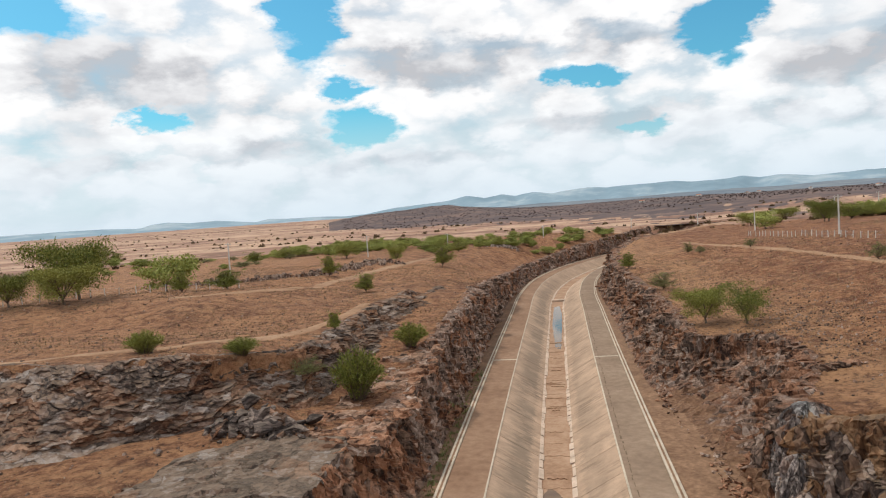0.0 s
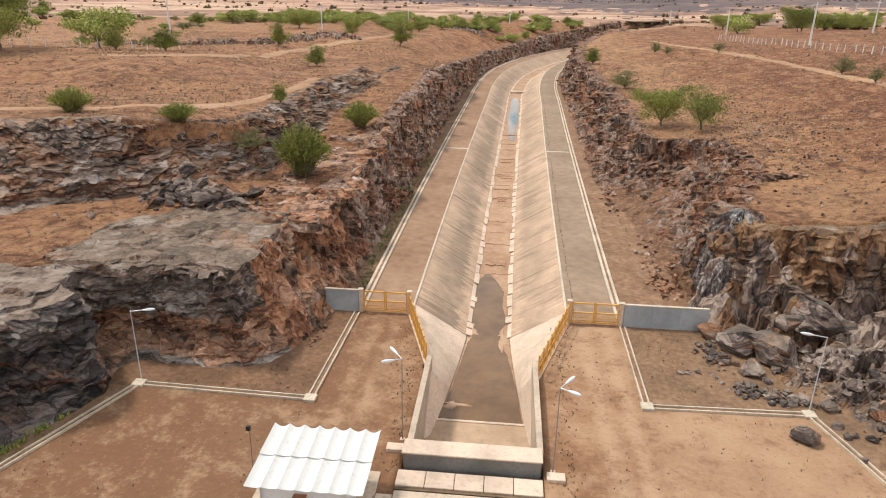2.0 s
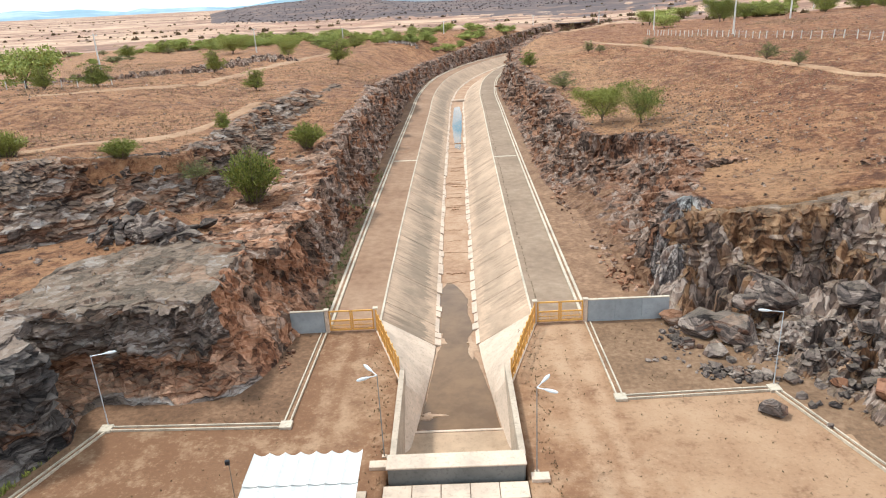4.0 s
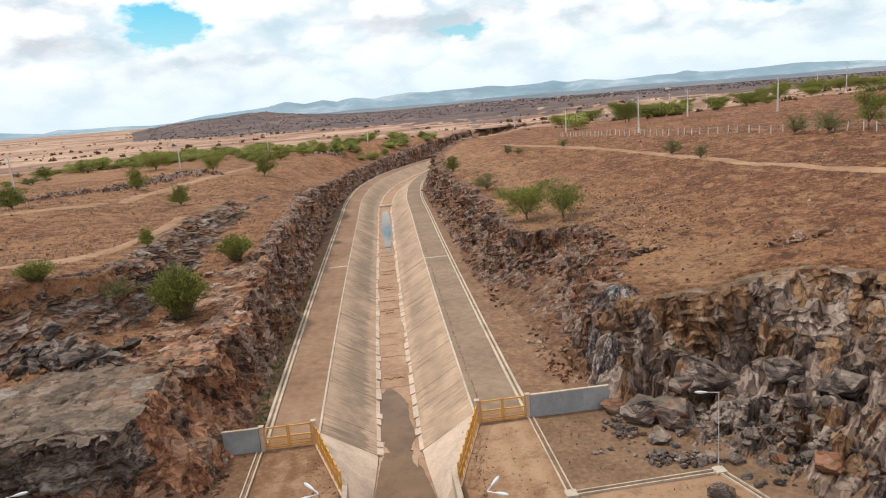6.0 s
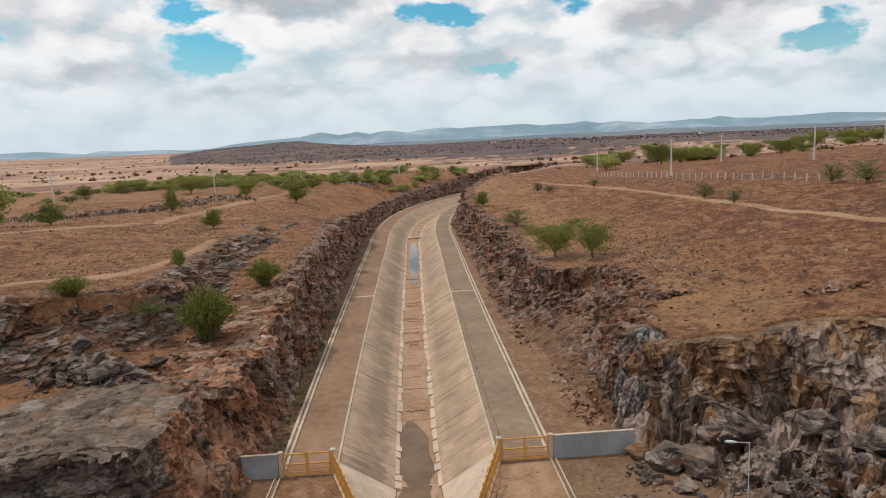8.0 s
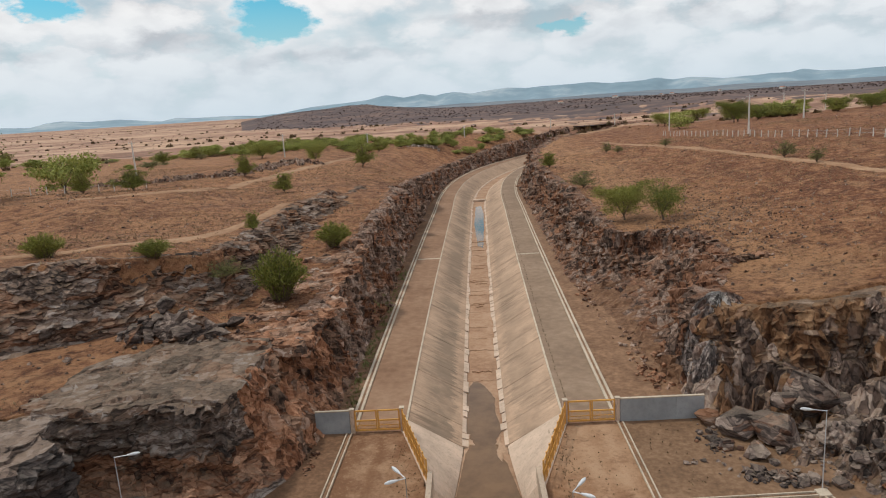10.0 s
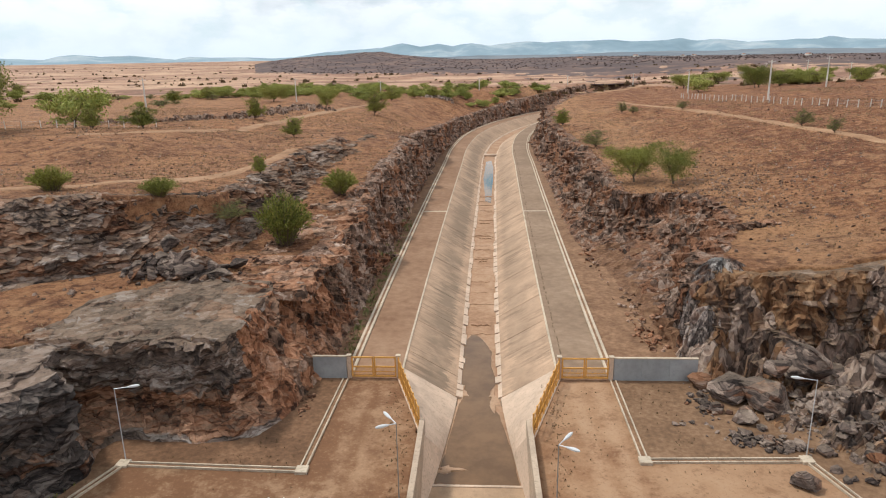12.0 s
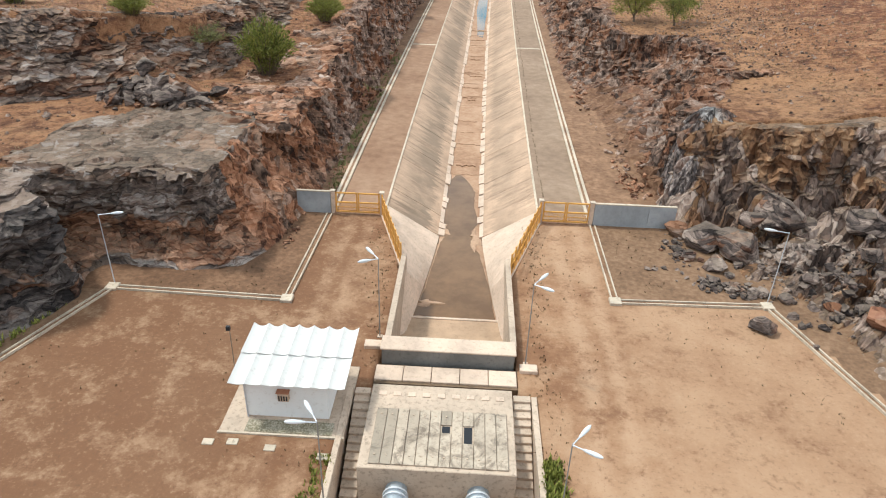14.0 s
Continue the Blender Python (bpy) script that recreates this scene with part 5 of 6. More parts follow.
# ---------------------------------------------------------------- hills on the horizon
def hills(name, a0, a1, near, far, crest, mat, seed, label, rough=1.0, rows=26, columns=260):
    """Rising ground seen from the canal, between two bearings and two distances; crest gives bearings and heights."""
    a = np.radians(np.linspace(a0, a1, columns))[None, :]
    u = np.linspace(0, 1, rows)[:, None]
    r0 = np.interp(np.degrees(a), *np.array(near, float).T) if isinstance(near, list) else near
    r = r0 + (far - r0) * u + 0 * a
    r = r * (1 + 0.10 * layered(a * 14 + 3, u * 0 + 1.5, seed + 3, 3) * (1 - u))
    X, Y = r * np.sin(a), r * np.cos(a) - 54
    high = np.interp(np.degrees(a), *np.array(crest, float).T) + 0 * u
    shape = step(u / 0.75) * (1 - 0.35 * step((u - 0.75) / 0.25))
    Z = land(X, Y) - 0.3 * (1 - u) + (high - 14) * shape * (1 + rough * 0.5 * layered(X / 260, Y / 260, seed, 5))
    return tagged(new(name, mesh(name, np.stack([X.ravel(), Y.ravel(), Z.ravel()], 1), sheet(rows, columns), mat, smooth=True)), label, "hills", kind="structure")


hills("backdrop_brown_hill", -18, 48, [(-18, 800), (-8, 700), (0, 560), (8, 430), (48, 400)], 2000, [(-18, 15), (-16.7, 24), (-14.9, 30), (-11.4, 37), (-9.6, 42), (-7.7, 42), (-6.8, 36), (-4.1, 29), (-2.3, 23), (1, 20), (6.8, 21), (15.4, 19), (30, 19), (48, 16)], BROWN_HILL, 601, "low dark brown wooded hill beyond the fields", 0.5)
# from here outwards the haze is painted into the hills' own colour
hills("backdrop_woods", -6, 50, 2300, 3300, [(-6, 16), (0, 25), (6, 22), (10, 26), (15, 31), (18, 26), (22, 32), (28, 27), (40, 26), (50, 18)], HAZE_WOODS, 611, "wooded plain before the hills, haze painted into its colour", 0.5)
hills("backdrop_blue_hills", -18, 44, 3900, 4700, [(-18, 22), (-14.9, 32), (-12.4, 62), (-7.9, 80), (-6.2, 102), (-4.8, 84), (-3.3, 99), (-2.2, 84), (-0.7, 106), (0.8, 86), (1.7, 93), (3.7, 104), (5.2, 95), (8.3, 101), (10.4, 104), (12, 91), (14.4, 94), (15.6, 106), (16.7, 91), (18.1, 97), (20.3, 76), (22.5, 78), (23.6, 86), (24.9, 84), (25.7, 95), (26.8, 79), (29, 72), (33, 84), (38, 60), (44, 24)], HAZE_HILL, 621, "long hills on the horizon, painted pale blue for haze", 0.2)
hills("backdrop_left_hills", -62, -14, 3900, 4700, [(-62, 60), (-50, 46), (-40, 50), (-35.2, 51), (-32.6, 40), (-31.6, 59), (-30.6, 66), (-29.6, 58), (-28.9, 50), (-26.9, 56), (-25.7, 46), (-23.8, 30), (-22.7, 46), (-21.2, 37), (-18.9, 38), (-16.5, 27), (-14, 18)], HAZE_HILL, 631, "low hills on the far side of the plain, painted blue for haze", 0.15)

# ---------------------------------------------------------------- loose rock
def boulder_mesh(seed, mat, flat=0.6, n=15):
    rng = random.Random(seed)
    bm = bmesh.new()
    for _ in range(n):
        d = Vector((rng.gauss(0, 1), rng.gauss(0, 1), rng.gauss(0, 1))).normalized() * rng.uniform(0.75, 1.05)
        bm.verts.new((d.x, d.y * rng.uniform(0.7, 1.0), d.z * flat))
    hull = bmesh.ops.convex_hull(bm, input=bm.verts)
    bmesh.ops.delete(bm, geom=list({g for g in hull["geom_interior"] + hull["geom_unused"] if isinstance(g, bmesh.types.BMVert)}), context="VERTS")
    bmesh.ops.recalc_face_normals(bm, faces=bm.faces)
    bmesh.ops.dissolve_limit(bm, angle_limit=radians(14), verts=bm.verts, edges=bm.edges)
    data = bpy.data.meshes.new("rock")
    bm.to_mesh(data)
    bm.free()
    data.materials.append(mat)
    return data


ROCKS = [boulder_mesh(70 + k, (STONE, STONE, ROCK_RUST, STONE)[k % 4], (0.45, 0.6, 0.75)[k % 3]) for k in range(9)]
SLABS = [boulder_mesh(90 + k, STONE, 0.35, 11) for k in range(4)]
bpy.context.view_layer.update()
graph = bpy.context.evaluated_depsgraph_get()


def footing(x, y):
    hit, place, *_ = scene.ray_cast(graph, (x, y, 60), (0, 0, -1))
    return place.z if hit else 0.0


def lay(data, x, y, size, turn, label, group, sink=0.3, tilt=(0, 0), name="rock"):
    ob = tagged(new(name, data), label, "rock", group)
    ob.matrix_world = pose(x, y, footing(x, y) + size * sink, tilt[0], tilt[1], turn) @ Matrix.Diagonal((size, size, size, 1))
    return ob


rng = random.Random(17)


def crag(name, x, y, wide, deep, high, top, seed, mat, label, lean=(0, 0), stand=1.0):
    """A broken rock mass that stands out of a face: blocks with crisp edges round a tapering core."""
    turn = np.linspace(0, 2 * math.pi, 150)[None, :]
    v = np.linspace(0, 1, 46)[:, None]
    radius = (1 - (1 - top) * v ** 1.6) * np.sqrt(np.clip(1 - np.clip((v - 0.8) / 0.2, 0, 1) ** 2, 0.0, 1))
    girth = (wide + deep) / 2 * turn
    girth = np.where(turn > 2 * math.pi - 0.3, (wide + deep) / 2 * (turn - 2 * math.pi), girth)
    H = v * high + 0 * turn
    out = 0.85 * cracked(girth / 2.2, H / (3.6 * stand), seed, 0.9, 0.5) + 0.5 * cracked(girth / 0.9, H / (1.7 * stand), seed + 3, 0.9, 0.4) + 0.26 * cracked(girth / 0.45, H / (0.8 * stand), seed + 5, 0.8, 0.3)
    R = np.maximum(radius + out * 0.55 * np.clip(radius * 2, 0, 1) / max(1.0, (wide + deep) / 4), 0.0)
    X = x + wide / 2 * R * np.cos(turn) + lean[0] * v
    Y = y + deep / 2 * R * np.sin(turn) + lean[1] * v
    Z = -0.5 + (high + 0.5) * v + 0.5 * cracked(girth / 1.1, H / 2.0, seed + 9) * np.clip(v * 3, 0, 1) + 0 * turn
    return tagged(new(name, mesh(name, np.stack([X.ravel(), Y.ravel(), Z.ravel()], 1), sheet(46, 150)[:, ::-1], mat)), label, "rock crag", kind="structure")


crag("rock_crag_tower", 22.6, 7.4, 7.0, 6.4, 8.1, 0.6, 811, ROCK_TOWER, "grey crag with a pale quartz vein standing out of the rock face", (0.6, 1.6))
crag("rock_crag_foot", 20.9, 4.6, 4.4, 3.6, 4.8, 0.5, 823, ROCK_TOWER, "grey broken shoulder of rock below the veined crag", (0.3, 0.8))
crag("rock_crag_ochre", 28.2, 6.2, 8.6, 4.6, 6.9, 0.75, 837, ROCK_YARD, "ochre and green broken rock face beside the crag", (0.4, 1.2), 0.6)
crag("rock_crag_side", 34.4, 3.0, 5.6, 4.6, 6.0, 0.55, 851, ROCK_TOWER_PLAIN, "grey-green crag with a lichen-pale edge", (1.0, 1.5), 0.7)

BIG = "boulders below the rock face"
BLOCKS = [boulder_mesh(140 + k, (STONE, STONE_RED, STONE, STONE)[k % 4], (0.55, 0.6, 0.42, 0.7)[k % 4], 22) for k in range(8)]
for k, (x, y, size, tx, ty, kind) in enumerate(((18.9, -1.0, 1.35, 10, 18, 1), (20.6, -2.6, 2.3, 12, -8, 0), (22.8, -4.4, 3.2, 20, 8, 2), (26.6, -1.0, 2.9, 42, 12, 3), (18.6, -5.2, 0.9, -12, 10, 4),
                                                (20.4, -6.6, 1.2, 10, 14, 6), (24.2, -2.6, 1.5, 20, -15, 7), (29.4, 0.0, 1.7, 24, -12, 6), (33.6, -2.6, 2.0, 28, -10, 3), (31.5, -7.5, 1.5, 10, 18, 2),
                                                (36.2, -6.0, 2.3, -10, 20, 0), (38.5, -14, 2.4, 12, 10, 7), (26.3, -9.5, 1.0, 18, 0, 4), (28.9, -14.6, 1.3, 8, 12, 5), (33, -17, 1.8, 14, -6, 2), (27.2, -12.2, 0.8, 6, 10, 1))):
    lay(BLOCKS[kind], x, y, size, 47 * k, ("rust-red angular boulder" if kind in (1, 5) else "large angular grey boulder") + " on the rubble below the rock face", BIG, 0.3, (tx, ty), "boulder")
lay(ROCKS[5], 21.1, -14.9, 1.15, 20, "single grey boulder lying on the bare yard", "", 0.35, (6, 4), "boulder")


def heap(n, x, y, wide, deep, small, large, label, group, turn=0.0, joined=False, mat=None):
    c, s = math.cos(radians(turn)), math.sin(radians(turn))
    pieces = []
    for _ in range(n):
        u, v = rng.gauss(0, 0.42) * wide, rng.gauss(0, 0.42) * deep
        size = small + (large - small) * rng.random() ** 2.4
        data, px, py = rng.choice(ROCKS + SLABS), x + u * c - v * s, y + u * s + v * c
        spin, sink, tilt = rng.uniform(0, 360), rng.uniform(0.1, 0.45), (rng.uniform(-35, 35), rng.uniform(-35, 35))
        if joined:
            m = pose(px, py, footing(px, py) + size * sink, *tilt, spin) @ Matrix.Diagonal((size, size, size, 1))
            pieces.append(([tuple(m @ v.co) for v in data.vertices], [tuple(f.vertices) for f in data.polygons]))
        else:
            lay(data, px, py, size, spin, label, group, sink, tilt)
    if joined:
        tagged(new("rubble", mesh("rubble", *merge(pieces), mat or STONE)), label, "rubble", group, "stuff")


heap(190, -28.6, 5.9, 5.0, 2.2, 0.3, 1.55, "angular broken stone in a heap on the rock bench", "heap of stone on the bench")
heap(10, -36.5, 2.0, 1.6, 1.0, 0.15, 0.5, "small dark stone lying on the bench", "stones on the bench")
heap(120, 20.6, -9.8, 3.6, 1.2, 0.14, 0.65, "broken grey stone at the foot of the rubble", "rubble at the yard's edge", -20, joined=True)
heap(90, 18.2, -4.4, 1.2, 3.6, 0.12, 0.5, "broken grey stone at the foot of the rubble", "rubble at the yard's edge", joined=True)
heap(16, 15.6, -7.2, 0.9, 0.5, 0.12, 0.35, "small stone in a low heap on the yard", "stones on the yard")
heap(420, 29.0, -9.0, 6.5, 7, 0.12, 0.75, "broken stone on the slope beside the drain", "rubble beside the drain", 20, joined=True)
heap(160, 24.5, -5.5, 3.0, 4, 0.12, 0.6, "broken stone between the boulders", "rubble between the boulders", 20, joined=True)
heap(110, 17.0, 14, 1.6, 12, 0.15, 0.55, "broken stone along the foot of the rock wall", "rubble along the wall", joined=True, mat=ROCK_BENCH)
heap(60, 15.4, 38, 1.2, 14, 0.15, 0.6, "broken stone along the foot of the rock wall", "rubble along the wall", joined=True, mat=ROCK_BENCH)
heap(20, -13.0, 12, 0.5, 12, 0.12, 0.4, "broken stone along the foot of the rock wall", "rubble along the dark wall", joined=True, mat=ROCK_BENCH)
heap(26, -14.2, -4, 0.8, 4, 0.15, 0.5, "broken stone along the foot of the rock wall", "rubble along the dark wall", joined=True, mat=ROCK_BENCH)
heap(60, 31.5, 22.5, 3.6, 0.8, 0.25, 0.9, "dark weathered stone on a bare outcrop", "stones of the outcrop", 4, joined=True, mat=ROCK_BENCH)
heap(26, 44, 11.5, 5.5, 2.0, 0.3, 1.1, "dark weathered stone on a bare outcrop", "stones of the outcrop", -35, joined=True, mat=ROCK_BENCH)


def stone_field(name, places, label, mat):
    """Many small stones in one mesh, for what nobody could count."""
    pts, faces, base = [], [], 0
    for x, y, size in places:
        z = float(land(x, y))
        ring = [(math.cos(q), math.sin(q)) for q in (rng.uniform(0, 1.2) + k * 1.57 for k in range(4))]
        pts += [(x + u * size * rng.uniform(0.6, 1.1), y + v * size * rng.uniform(0.6, 1.1), z - 0.05) for u, v in ring]
        pts += [(x + u * size * 0.5, y + v * size * 0.5, z + size * rng.uniform(0.4, 0.9)) for u, v in ring]
        for k in range(4):
            faces.append((base + k, base + (k + 1) % 4, base + 4 + (k + 1) % 4, base + 4 + k))
        faces.append((base + 4, base + 5, base + 6, base + 7))
        base += 8
    return tagged(new(name, mesh(name, pts, faces, mat)), label, "stones", kind="stuff")


def along(line, n, wide, small, large):
    line = np.array(line, float)
    run = np.concatenate([[0], np.cumsum(np.hypot(*np.diff(line, axis=0).T))])
    out = []
    for _ in range(n):
        s = rng.uniform(0, run[-1])
        out.append((float(np.interp(s, run, line[:, 0])) + rng.gauss(0, wide), float(np.interp(s, run, line[:, 1])) + rng.gauss(0, wide), small + (large - small) * rng.random() ** 2))
    return out


stone_field("stone_row", along([(-90, 112), (-77, 119), (-63, 126), (-57, 158), (-53, 172)], 560, 2.4, 0.4, 1.5), "long row of grey field stones beside the bank", ROCK_FIELD)
stone_field("stone_heap", along([(-22, 236), (-14, 237)], 130, 2.0, 0.4, 1.3), "heap of pale stones before the trees", ROCK_PALE)
stone_field("stone_scatter", [(x, y, 0.06 + 0.26 * rng.random() ** 2) for x, y in ((rng.uniform(-110, 110), rng.uniform(-12, 150)) for _ in range(6500)) if not inside(np.array(x), np.array(y), CUT_WIDE)], "small stones scattered over the dry land", ROCK_FIELD)
stone_field("stone_patch", [(x, y, 0.06 + 0.24 * rng.random() ** 2) for x, y in ((37 + rng.gauss(0, 5), 44 + rng.gauss(0, 12)) for _ in range(1500)) if not inside(np.array(x), np.array(y), CUT_WIDE)], "pale stony patch on the dry slope", ROCK_FIELD)

# ---------------------------------------------------------------- dry grass and weeds
def tufts(name, places, mat, label, blades=5, thin=0.35):
    pts, faces, base = [], [], 0
    for x, y, z, size in places:
        for _ in range(blades):
            q, lean = rng.uniform(0, 6.28), rng.uniform(0.1, 0.7)
            cx_, sy_ = math.cos(q), math.sin(q)
            h = size * rng.uniform(0.6, 1.1)
            ox, oy = rng.gauss(0, size * 0.35), rng.gauss(0, size * 0.35)
            pts += [(x + ox - sy_ * size * thin / 2, y + oy + cx_ * size * thin / 2, z - 0.03), (x + ox + sy_ * size * thin / 2, y + oy - cx_ * size * thin / 2, z - 0.03), (x + ox + cx_ * h * lean, y + oy + sy_ * h * lean, z + h)]
            faces.append((base, base + 1, base + 2))
            base += 3
    return tagged(new(name, mesh(name, pts, faces, mat)), label, "grass", kind="stuff")


def on_land(n, x0, x1, y0, y1, small, large, keep=0.0, seed=51):
    """Places on open land, thicker where a broad noise is high."""
    x, y = np.array([rng.uniform(x0, x1) for _ in range(n)]), np.array([rng.uniform(y0, y1) for _ in range(n)])
    ok = ~inside(x, y, CUT_WIDE) & (layered(x / 14, y / 14, seed, 3) > keep)
    x, y = x[ok], y[ok]
    return [(a, b, c, small + (large - small) * rng.random() ** 2) for a, b, c in zip(x, y, land(x, y))]


tufts("dry_grass", on_land(70000, -112, 106, -12, 165, 0.10, 0.30, -0.12), STRAW, "straw-coloured dry grass in patches on the land", 3, 0.55)
tufts("low_scrub", on_land(600, -115, 108, -10, 185, 0.10, 0.30, 0.16, 57), SCRUB, "low dark leafless scrub on the land")
yard_spots = []
for x0, x1, y0, y1, n in ((5.2, 6.6, -14, -1, 110), (-7.2, -5.4, -14, -2, 110), (4.6, 6.5, -30, -14, 150), (-6.4, -4.9, -22, -9, 90), (-22, -13, -14.8, -12.9, 120), (-30, -25, -26, -14, 150), (12.2, 16, -11, -1, 70), (8, 24, -24, -13, 160), (4.8, 6.0, -34, -27, 120), (-24, -13, -13, -9.8, 120), (-13.2, -12.2, -1, 30, 110), (7.0, 11, -13, -2, 60), (5.0, 5.9, -26, -9, 130), (-5.9, -5.0, -18, -6, 110), (5.6, 6.9, -8, -1, 120), (-7.6, -6.2, -9, -1, 120), (-13, -6, -29.5, -27.6, 60), (-24, -12, -26, -16, 60)):
    for _ in range(n // 2):
        yard_spots.append((rng.uniform(x0, x1), rng.uniform(y0, y1), 0.0, rng.uniform(0.05, 0.14)))
tufts("yard_weeds", yard_spots, SCRUB, "small dark weeds along the edges of the yard", 4, 0.5)
green_spots = [(rng.uniform(-29.5, -27.0) - 0.28 * t, -15.5 - t, 0.0, rng.uniform(0.15, 0.4)) for t in (rng.uniform(0, 9) for _ in range(260))]
green_spots += [(rng.uniform(4.9, 6.0), rng.uniform(-34.5, -28), 0.0, rng.uniform(0.15, 0.5)) for _ in range(200)]
green_spots += [(rng.uniform(-7.2, -6.1), rng.uniform(-33, -28.5), 0.0, rng.uniform(0.1, 0.35)) for _ in range(60)]
tufts("green_weeds", green_spots, LEAF, "green weeds growing at the foot of the rock and stairs", 6, 0.5)
rim_spots = [(x + rng.gauss(0, 0.25), y, footing(x, y), rng.uniform(0.15, 0.45)) for x, y in ((float(middle(t)) - rng.uniform(12.1, 13.2), t) for t in (rng.uniform(2, 60) for _ in range(260)))]
tufts("verge_grass", rim_spots, LEAF_DRY, "dry olive grass between kerb and rock wall", 5, 0.5)

# ---------------------------------------------------------------- trees and bushes
def plant(name, seed, high, wide, clumps, per_clump, leaf, mat, label, category, trunk=0.35, bare=0.0, group=""):
    """A trunk that forks into limbs, and a loose flat crown of many small leaves, built at the origin."""
    r = random.Random(seed)
    ob = empty(name, label, category, group)
    wood, tips = bmesh.new(), []
    limbs = 3 if trunk < 0.2 else 2
    fork = Vector((r.uniform(-0.1, 0.1) * wide, r.uniform(-0.1, 0.1) * wide, high * trunk * 0.6))
    thick = 0.022 * high + 0.03
    tube(wood, [(0, 0, -0.3), fork * 0.5 + Vector((r.uniform(-0.1, 0.1), 0, 0)), fork], [thick * 1.2, thick, thick * 0.8], 6)
    n = 5 + limbs if trunk >= 0.2 else 18
    for k in range(n):
        q = 6.283 * k / n + r.uniform(-0.4, 0.4)
        out = wide / 2 * r.uniform(0.45, 0.92)
        end = Vector((math.cos(q) * out, math.sin(q) * out, high * r.uniform(0.55, 0.92)))
        if trunk < 0.2:
            out = wide / 2 * r.uniform(0.15, 0.95)
            end = Vector((math.cos(q) * out, math.sin(q) * out, high * (r.uniform(0.75, 1.0) - 0.45 * (out / wide * 2) ** 2)))
        knee = fork.lerp(end, 0.5) + Vector((0, 0, high * 0.05 + r.uniform(-0.1, 0.1)))
        tube(wood, [fork, knee, end], [thick * 0.6, thick * 0.38, thick * 0.12], 5)
        tips += [end, knee.lerp(end, 0.5)]
        for _ in range(2):
            side = end + Vector((r.uniform(-1, 1), r.uniform(-1, 1), r.uniform(-0.2, 0.5))) * wide * 0.16
            tube(wood, [knee, knee.lerp(side, 0.6) + Vector((0, 0, 0.1)), side], [thick * 0.3, thick * 0.2, thick * 0.08], 4)
            tips.append(side)
    part("trunk", wood, BARK, ob)
    pts, faces, base = [], [], 0
    for k in range(clumps):
        tip = r.choice(tips)
        if trunk < 0.2:
            tip = fork.lerp(tip, r.uniform(0.4, 1.05))
        c = tip + Vector((r.gauss(0, 0.09), r.gauss(0, 0.09), 0)) * wide + Vector((0, 0, r.gauss(0, 0.05) * high))
        c.z = max(c.z, high * (0.10 if trunk < 0.2 else 0.3))
        if trunk < 0.35 and r.random() < 0.38:
            c = Vector((c.x * 0.75, c.y * 0.75, high * r.uniform(0.2, 0.75)))
        spread_ = wide * (r.uniform(0.05, 0.10) if trunk >= 0.2 else r.uniform(0.03, 0.07))
        for _ in range(per_clump):
            if r.random() < bare:
                continue
            p = c + Vector((r.gauss(0, 1), r.gauss(0, 1), r.gauss(0, 0.42))) * spread_
            p.z = max(p.z, 0.05)
            d = Vector((r.gauss(0, 1), r.gauss(0, 1), r.gauss(0.4, 0.6))).normalized()
            e = d.cross(Vector((r.gauss(0, 1), r.gauss(0, 1), r.gauss(0, 1)))).normalized()
            size = leaf * r.uniform(0.6, 1.3)
            f = d.cross(e)
            pts += [p - e * size * 0.5, p + f * size * 0.35, p + e * size * 0.5, p - f * size * 0.35]
            faces.append((base, base + 1, base + 2, base + 3))
            base += 4
    part("crown", mesh("crown", pts, faces, mat), None, ob)
    return ob


def strand_bush(name, seed, high, wide, strands, mat, label, category):
    """A bush of long thin shoots that rise from one foot and arch outwards, with narrow leaves along them."""
    r = random.Random(seed)
    ob = empty(name, label, category)
    wood, pts, faces = bmesh.new(), [], []
    for k in range(strands):
        q = r.uniform(0, 6.283)
        out, tall = wide / 2 * r.random() ** 0.6, high * r.uniform(0.6, 1.0)
        d = Vector((math.cos(q), math.sin(q), 0))
        foot = d * r.uniform(0, 0.12) * wide
        tip = d * out + Vector((0, 0, tall * (1 - 0.45 * (2 * out / wide) ** 2)))
        crook = foot.lerp(tip, 0.5) + Vector((0, 0, 0.16 * high))
        line = [foot.lerp(crook, t).lerp(crook.lerp(tip, t), t) for t in (0, 0.25, 0.5, 0.75, 1)]
        if k % 3 == 0:
            tube(wood, [line[0] - Vector((0, 0, 0.2)), line[2], line[4]], [0.05, 0.03, 0.008], 4)
        for _ in range(26):
            t = r.random() ** 0.7
            c = foot.lerp(crook, t).lerp(crook.lerp(tip, t), t) + Vector((r.gauss(0, 0.11), r.gauss(0, 0.11), r.gauss(0, 0.09)))
            lead = (line[4] - line[2] + Vector((r.gauss(0, 0.5), r.gauss(0, 0.5), r.gauss(0, 0.5)))).normalized() * r.uniform(0.18, 0.42)
            side = lead.cross(Vector((r.gauss(0, 1), r.gauss(0, 1), r.gauss(0, 1)))).normalized() * 0.055
            base = len(pts)
            pts += [c - lead * 0.5, c + side, c + lead * 0.5, c - side]
            faces.append((base, base + 1, base + 2, base + 3))
    part("trunk", wood, BARK, ob)
    part("crown", mesh("crown", pts, faces, mat), None, ob)
    return ob


